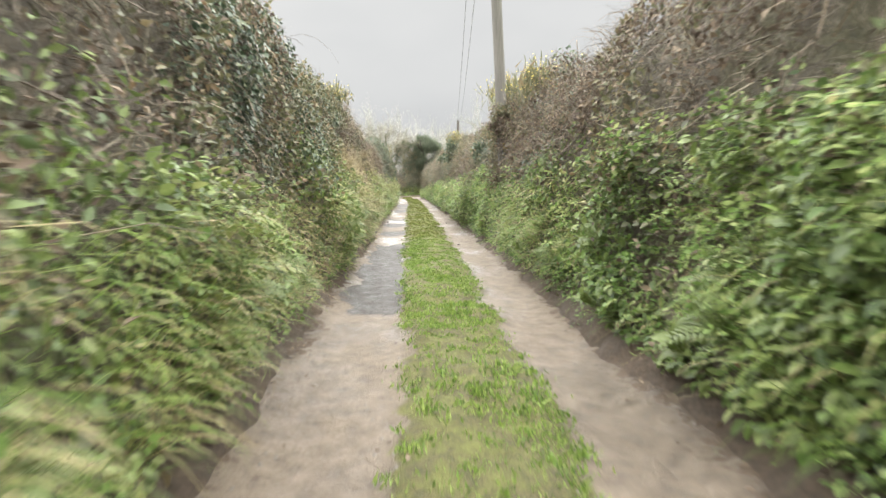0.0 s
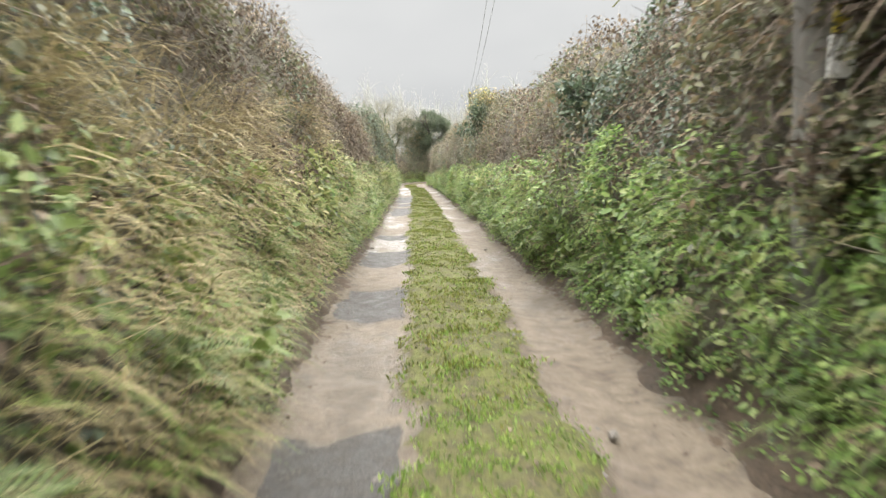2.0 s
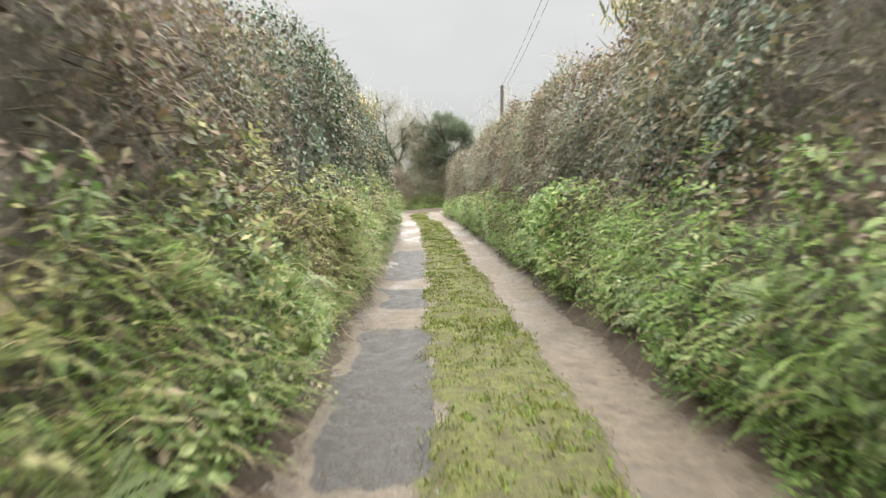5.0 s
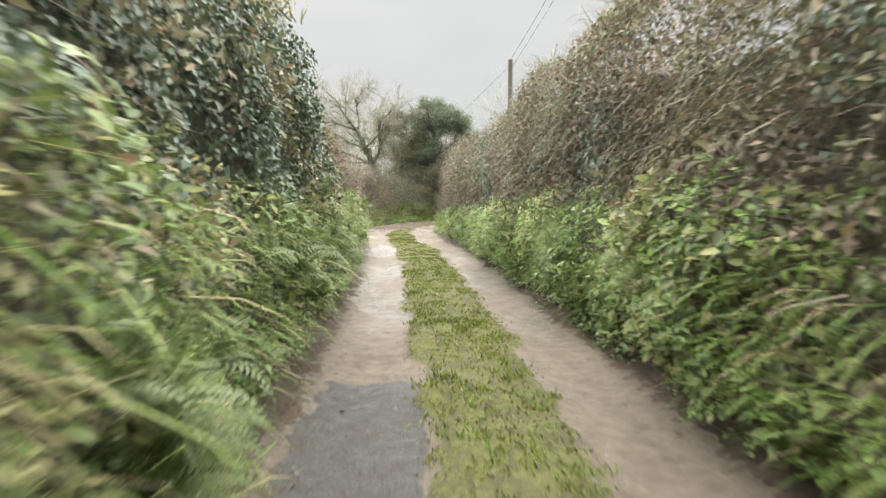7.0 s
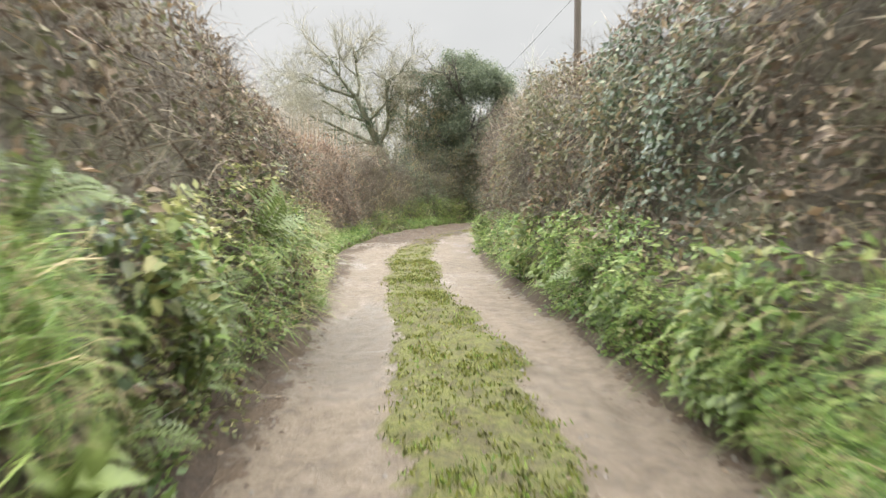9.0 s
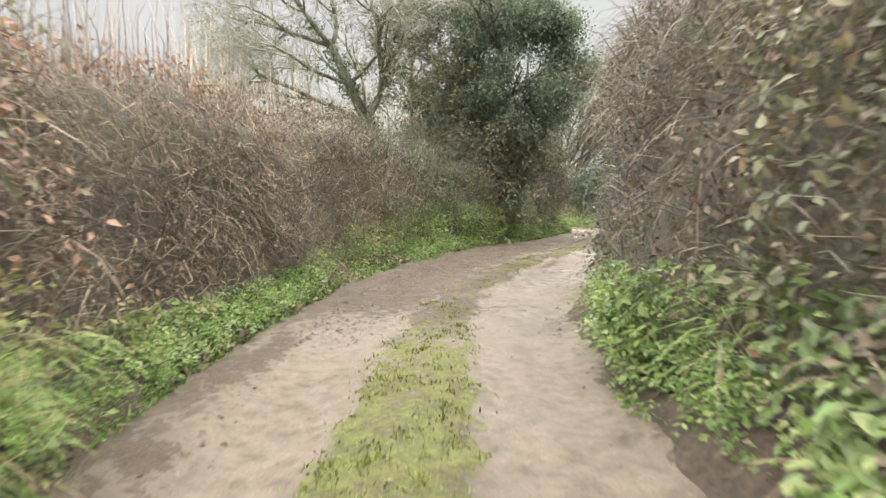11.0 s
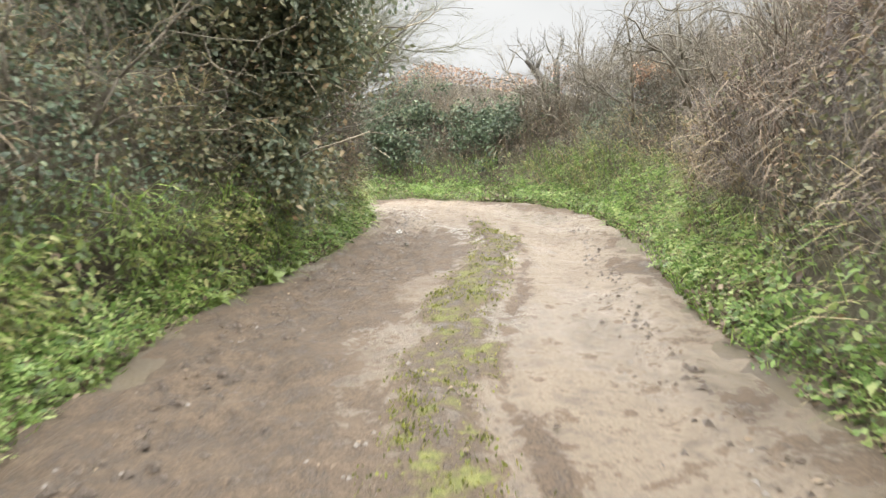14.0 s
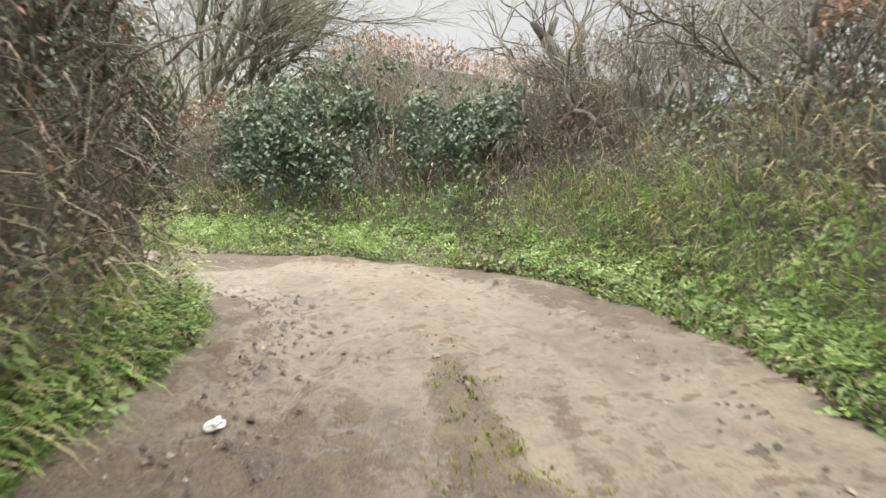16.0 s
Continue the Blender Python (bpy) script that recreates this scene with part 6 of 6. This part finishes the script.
def bramble_clump(centre, size, count, seed):
    """Olive bramble and withered leaf grown round the foot of a pole."""
    rng = np.random.default_rng(seed)
    root = tagged(new("bramble_clump"), "olive bramble grown up around the telegraph pole", "bramble", group="bramble clumps")
    c = np.array(centre) + rng.normal(0, 0.42, (count, 3)) * np.array(size)
    for nm, mat, k0, k1, lab in (("foliage", M_OLIVE, 0, count * 2 // 3, "olive green leaves"), ("dead_foliage", M_DEAD, count * 2 // 3, count, "withered brown leaves")):
        v, f = leaf_cloud(c[k0:k1], 34, 0.11, 0.042, seed + k0)
        piece(nm, mesh_of(nm, v, f, mat), root, lab, "stuff")
    segs = []
    for k in range(0, count, 4):
        foot = np.array([centre[0] + 0.25, centre[1], max(centre[2] - size[2] * 1.2, 0.2)])
        segs.append((foot, c[k], 0.005, 0.002))
    v, f = tubes(segs, 3)
    piece("stem", mesh_of("stem", v, f, M_TWIG), root, "thin brown stems", "stuff")


bramble_clump((1.83, 12.38, 2.36), (0.36, 0.26, 0.32), 105, 91)
bramble_clump((1.88, 12.4, 1.36), (0.28, 0.24, 0.3), 60, 92)


def gorse(x, y, z, size, seed):
    rng = np.random.default_rng(seed)
    root = tagged(new("gorse_bush"), "spiky gorse bush with yellow flowers on the bank top", "bush", group="gorse bushes")
    n = 420
    base = np.array([x, y, z]) + rng.normal(0, 0.3, (n, 3)) * np.array([0.8, 1.2, 0.5]) * size
    axis = rng.normal(0, 0.45, (n, 3)) + Z
    v, f = blades(base, axis, rng.normal(0, 0.2, (n, 3)), rng.uniform(0.15, 0.34, n) * size, rng.uniform(0.012, 0.03, n))
    piece("foliage", mesh_of("foliage", v, f, M_OLIVE), root, "green spiny shoots", "stuff")
    p = base[:260] + unit(axis[:260]) * (rng.uniform(0.08, 0.28, 260) * size)[:, None]
    s = rng.uniform(0.02, 0.045, 260)
    v, f = kites(p, rng.normal(0, 1, (260, 3)), rng.normal(0, 1, (260, 3)) + Z, s, s)
    piece("blossom", mesh_of("blossom", v, f, M_GORSE), root, "bright yellow flowers", "stuff")


for k, (x, y, z, s) in enumerate(((-1.62, 39.8, 3.15, 0.9), (-1.7, 40.9, 3.15, 0.7), (-1.75, 15.6, 3.25, 0.7), (2.35, 15.4, 3.15, 1.1), (2.2, 13.9, 3.1, 0.8), (2.2, 10.9, 2.88, 0.75), (2.3, 11.7, 2.95, 0.8), (1.95, 27.2, 3.05, 0.8), (2.3, 31.5, 3.2, 0.8))):
    gorse(x, y, z, s, 60 + k)


# ---- ferns and docks on the banks ----
def fern():
    root = tagged(new("fern_plant"), "green shuttlecock fern growing from the bank", "fern", group="ferns on the banks")
    n = 15
    t = np.linspace(0.0, 1, n)
    mid = np.stack([t * 0.5, np.zeros(n), 0.16 * np.sin(t * 2.4) - 0.10 * t * t], 1)
    ln = 0.11 * np.sin(np.clip(t * 0.9 + 0.1, 0, 1) ** 0.7 * math.pi) + 0.01
    rows_v, tri = [tuple(p) for p in mid], []
    for i in range(1, n - 1):
        step = 0.013
        for s in (-1, 1):
            k = len(rows_v)
            a, tip = mid[i] + [step, 0, 0], mid[i] + [ln[i] * 0.35, s * ln[i], -ln[i] * 0.15]
            rows_v += [tuple(mid[i] * 0.5 + tip * 0.5 + [-step, 0, 0.006]), tuple(mid[i] * 0.5 + tip * 0.5 + [step, 0, 0.006]), tuple(tip)]
            tri += [(i, k, k + 1), (k, k + 2, k + 1)]
            if s == 1:
                tri.append((i - 1, i, k))
    tri.append((n - 2, n - 1, len(rows_v) - 1))
    frond = mesh_of("frond", np.array(rows_v), np.array(tri), M_FERN)
    for k in range(8):
        ob = new("frond", frond)
        ob.parent = root
        ob.matrix_basis = pose(0, 0, 0, 0, -18 - 14 * (k % 3), 360 / 8 * k + 9 * (k % 2)) @ Matrix.Scale(0.8 + 0.12 * (k % 4), 4)
    return root


def dock():
    root = tagged(new("dock_plant"), "broad-leaved dock plant with long green leaves", "plant", group="dock plants beside the lane")
    t = np.array([0.0, 0.3, 0.6, 0.85])
    wv = np.array([0.012, 0.045, 0.05, 0.028])
    z = np.array([0.0, 0.09, 0.13, 0.11])
    v = [(0.26 * a, s * b, c + (0.012 if s else 0)) for a, b, c in zip(t, wv, z) for s in (-1, 0, 1)] + [(0.27, 0, 0.085)]
    f4 = np.array([[r * 3 + c, r * 3 + c + 1, r * 3 + c + 4, r * 3 + c + 3] for r in range(3) for c in range(2)])
    f3 = np.array([[9, 10, 12], [10, 11, 12]])
    leaf = mesh_of("leaf", np.array(v), [f4, f3], M_FERN, True)
    for k in range(9):
        ob = new("leaf", leaf)
        ob.parent = root
        ob.matrix_basis = pose(0, 0, 0, 0, -10 - 16 * (k % 3), 360 / 9 * k + 11 * (k % 2)) @ Matrix.Scale(0.8 + 0.2 * (k % 3), 4)
    return root


def tussock():
    rng = np.random.default_rng(19)
    root = tagged(new("grass_tussock"), "drooping tussock of long yellow-green grass on the bank", "grass tussock", group="grass tussocks on the banks")
    for nm, mat, n, lab in (("grass", M_GRASS, 300, ""), ("dry_grass", M_STRAW, 110, "withered straw blades")):
        base = rng.normal(0, 0.13, (n, 3)) * [1.3, 1, 0.4]
        a = rng.uniform(0, 2 * math.pi, n)
        axis = np.stack([np.cos(a) * 0.6, np.sin(a) * 0.6, rng.uniform(0.4, 1.0, n)], 1)
        v, f = blades(base, axis, np.stack([np.cos(a) * 0.2, np.sin(a) * 0.2, np.full(n, -0.85)], 1), rng.uniform(0.25, 0.6, n), rng.uniform(0.005, 0.010, n))
        piece(nm, mesh_of(nm, v, f, mat), root, lab, "stuff")
    return root


rp = np.random.default_rng(77)


def plant_out(src, places, lo, hi):
    first = True
    for bank, u, h, depth in places:
        foot = np.array([bank.get(u, 0), bank.get(u, 1)])
        k = int((((lane[:, 0:2] + lane[:, 2:4]) / 2 - foot) ** 2).sum(1).argmin())
        if h < 0.15 and 0.0 < np.dot(foot - lane[k, :2], lane[k, 2:4] - lane[k, :2]) / ((lane[k, 2:4] - lane[k, :2]) ** 2).sum() < 1.0:
            continue
        p, out, _ = bank.face(np.array([u]), np.array([h]), np.array([depth]))
        if h < 0.15:
            p[0, 2] = 0.03
        tilt = Vector((0, 0, 1)).lerp(Vector(out[0]), 0.6).normalized().to_track_quat("Z", "Y").to_matrix().to_4x4()
        m = Matrix.Translation(p[0].tolist()) @ tilt @ pose(0, 0, 0, 0, 0, rp.uniform(0, 360))
        s = rp.uniform(lo, hi)
        ob = src if first else copy_thing(src, m)
        ob.matrix_basis = m
        ob.scale = (s, s, s)
        first = False


fern_places, dock_places = [], []
for bank in (left_bank, right_bank):
    ua, ub = (u_at(bank, -0.97, 1.5), u_at(bank, -1.6, 52)) if bank is left_bank else (u_at(bank, 1.62, 2.5), u_at(bank, 1.15, 52))
    for _ in range(46 if bank is left_bank else 26):
        fern_places.append((bank, rp.uniform(ua, ub), rp.uniform(0.3, 0.8), 0.04))
    if bank is left_bank:
        for _ in range(6):
            fern_places.append((bank, rp.uniform(u_at(bank, -1.1, 42.5), u_at(bank, -1.2, 47.5)), rp.uniform(0.8, 1.15), 0.08))
        for _ in range(16):
            fern_places.append((bank, rp.uniform(u_at(bank, -0.97, 33), u_at(bank, -1.0, 40)), rp.uniform(0.4, 1.0), 0.05))
    for _ in range(20):
        dock_places.append((bank, rp.uniform(ua, ub), rp.uniform(0.2, 0.5), 0.1))
    ua, ub = (u_at(bank, -1.6, 52), u_at(bank, 3.1, 70.4)) if bank is left_bank else (u_at(bank, 4.4, 61.8), u_at(bank, 4.8, 73.7))
    for _ in range(26):
        dock_places.append((bank, rp.uniform(ua, ub), rp.uniform(0.0, 0.12), rp.uniform(0.0, 0.1 if bank is left_bank else 0.2)))
tuft_places = []
for bank, y0, y1, count, h0, h1 in ((left_bank, 42.5, 47.5, 9, 0.75, 1.1), (left_bank, 30.5, 37, 14, 0.3, 0.95), (left_bank, 2.5, 8, 5, 0.2, 0.9), (left_bank, 13, 32, 14, 0.3, 1.0), (right_bank, 6, 14, 5, 0.2, 0.8), (right_bank, 18, 33, 7, 0.2, 1.0), (right_bank, 36, 50, 10, 0.2, 0.9), (left_bank, 48, 54, 7, 0.1, 0.5)):
    x0 = float(np.interp(y0, [0, 40, 50], [-0.97, -1.0, -1.4] if bank is left_bank else [1.62, 1.56, 1.3]))
    for _ in range(count):
        y = rp.uniform(y0, y1)
        tuft_places.append((bank, u_at(bank, x0, y), rp.uniform(h0, h1), 0.04))
plant_out(tussock(), tuft_places, 0.35, 0.7)
plant_out(fern(), fern_places, 0.4, 0.72)
plant_out(dock(), dock_places, 0.35, 0.7)


# ---- telegraph poles and wires ----
def telegraph_pole(x, y, tall, lean, r0, r1, label, plates, material=M_POLE):
    root = tagged(new("telegraph_pole"), label, "telegraph pole", group="telegraph poles")
    top = np.array([x + math.tan(radians(lean)) * tall, y, tall])
    base = np.array([x, y, -0.3])
    bm = bmesh.new()
    way = Vector((top - base).tolist())
    bmesh.ops.create_cone(bm, cap_ends=True, segments=18, radius1=r0, radius2=r1, depth=way.length, matrix=Matrix.Translation(((base + top) / 2).tolist()) @ way.to_track_quat("Z", "Y").to_matrix().to_4x4())
    part("pole", bm, material, root)
    bm = bmesh.new()
    bmesh.ops.create_cone(bm, cap_ends=True, segments=14, radius1=r1 * 1.15, radius2=r1 * 0.5, depth=0.06, matrix=Matrix.Translation((top[0], top[1], top[2] + 0.05)))
    part("cap", bm, M_WIRE, root, "dark weathered cap")
    for k, s in enumerate((-1, 1)):
        bm = bmesh.new()
        bmesh.ops.create_cone(bm, cap_ends=True, segments=10, radius1=0.035, radius2=0.02, depth=0.09, matrix=Matrix.Translation((top[0] + s * (r1 + 0.05), top[1], top[2] - 0.22)) @ Matrix.Rotation(radians(90), 4, "Y"))
        part("insulator", bm, M_STEEL, root, "small grey insulator")
    for nm, mat, z, wd, ht in plates:
        bm = bmesh.new()
        bmesh.ops.create_cube(bm, size=1.0, matrix=Matrix.Translation((x + math.tan(radians(lean)) * z, y - r0 - 0.004, z)) @ Matrix.Diagonal((wd, 0.012, ht, 1)))
        bmesh.ops.bevel(bm, geom=bm.edges[:], offset=0.003, segments=1, affect="EDGES")
        part(nm, bm, mat, root)
    return top


top_a = telegraph_pole(1.97, 12.66, 8.4, -3.4, 0.115, 0.09, "weathered grey wooden telegraph pole rising from the bank", (("white_plate", M_WHITE, 1.78, 0.115, 0.18), ("yellow_plate", M_YELLOW, 1.94, 0.075, 0.12)), M_POLEGREY)
top_b = telegraph_pole(4.7, 62.9, 7.4, 0.0, 0.125, 0.105, "brown wooden telegraph pole standing against the thorn hedge", ())
top_c = telegraph_pole(-1.0, 110.0, 6.6, 0.0, 0.10, 0.08, "distant wooden telegraph pole beyond the trees", ())
for a, b, dx, sag in ((top_a, top_b, 0.13, 0.9), (top_a, top_b, -0.16, 1.1), (top_b, top_c, 0.0, 0.8)):
    segs = []
    last = None
    for k in range(33):
        t = k / 32
        p = a * (1 - t) + b * t + np.array([dx, 0, -0.2 - sag * 4 * t * (1 - t)])
        if last is not None:
            segs.append((last, p, 0.009, 0.009))
        last = p
    v, f = tubes(segs, 5)
    tagged(new("overhead_wire", mesh_of("overhead_wire", v, f, M_WIRE, True)), "thin dark cable sagging between telegraph poles", "cable", group="overhead wires")


# ---- small stones and litter on the lane ----
def stone(x, y, size, seed, label, mat):
    bm = bmesh.new()
    bmesh.ops.create_icosphere(bm, subdivisions=2, radius=1.0)
    for v in bm.verts:
        v.co *= 0.75 + 0.5 * noise.noise(v.co * 1.3 + Vector((seed * 7.0, 0, 0)))
        v.co = Vector((v.co.x * size, v.co.y * size * 0.75, v.co.z * size * 0.5))
    me = bpy.data.meshes.new("stone")
    bm.to_mesh(me)
    bm.free()
    me.materials.append(mat)
    ob = tagged(new("stone", me), label, "stone", group="stones on the lane")
    ob.matrix_basis = pose(x, y, 0.015 + size * 0.2, 0, 0, seed * 40)


stone(3.47, 67.8, 0.06, 1, "white quartz stone at the muddy lane edge", M_QUARTZ)
for k, (x, y, s) in enumerate(((0.99, 12.75, 0.05), (1.14, 19.7, 0.045), (-0.68, 20.1, 0.05), (1.4, 24.5, 0.04), (-0.8, 36.0, 0.05), (1.35, 52.8, 0.05), (-0.5, 50.7, 0.04), (4.7, 68.1, 0.04), (3.2, 66.9, 0.05))):
    stone(x, y, s, k + 2, "small grey-brown stone lying on the lane", M_STONE)


def gravel():
    n = 2600
    r = lane_rows(n, lane_u[-1])
    v = np.where(RNG.random(n) < 0.5, RNG.normal(0.05, 0.05, n), RNG.normal(0.94, 0.05, n))
    mid = RNG.random(n) < 0.4
    v[mid] = np.where(RNG.random(mid.sum()) < 0.5, r[mid, 4], r[mid, 5]) + RNG.normal(0, 0.03, mid.sum())
    p = lane_point(r, v[:, None])
    s = RNG.uniform(0.008, 0.022, n)
    base = np.concatenate([p, (lane_surface(r, v)[0][:, 2] - 0.002)[:, None]], 1)
    corners = np.array([[1, 0, 0], [-0.4, 0.9, 0], [-0.5, -0.8, 0], [0.1, 0.1, 0.9]])
    turn = RNG.uniform(0, 6.28, n)
    c, sn = np.cos(turn)[:, None], np.sin(turn)[:, None]
    x = corners[None, :, 0] * c - corners[None, :, 1] * sn
    y = corners[None, :, 0] * sn + corners[None, :, 1] * c
    v3 = base[:, None] + np.stack([x, y, np.tile(corners[:, 2], (n, 1))], -1) * s[:, None, None]
    k4 = np.arange(n)[:, None] * 4
    tagged(new("gravel", mesh_of("gravel", v3.reshape(-1, 3), np.concatenate([k4 + [0, 1, 3], k4 + [1, 2, 3], k4 + [2, 0, 3]]), M_STONE)), "loose gravel along the wheel tracks", "gravel", kind="stuff")


gravel()
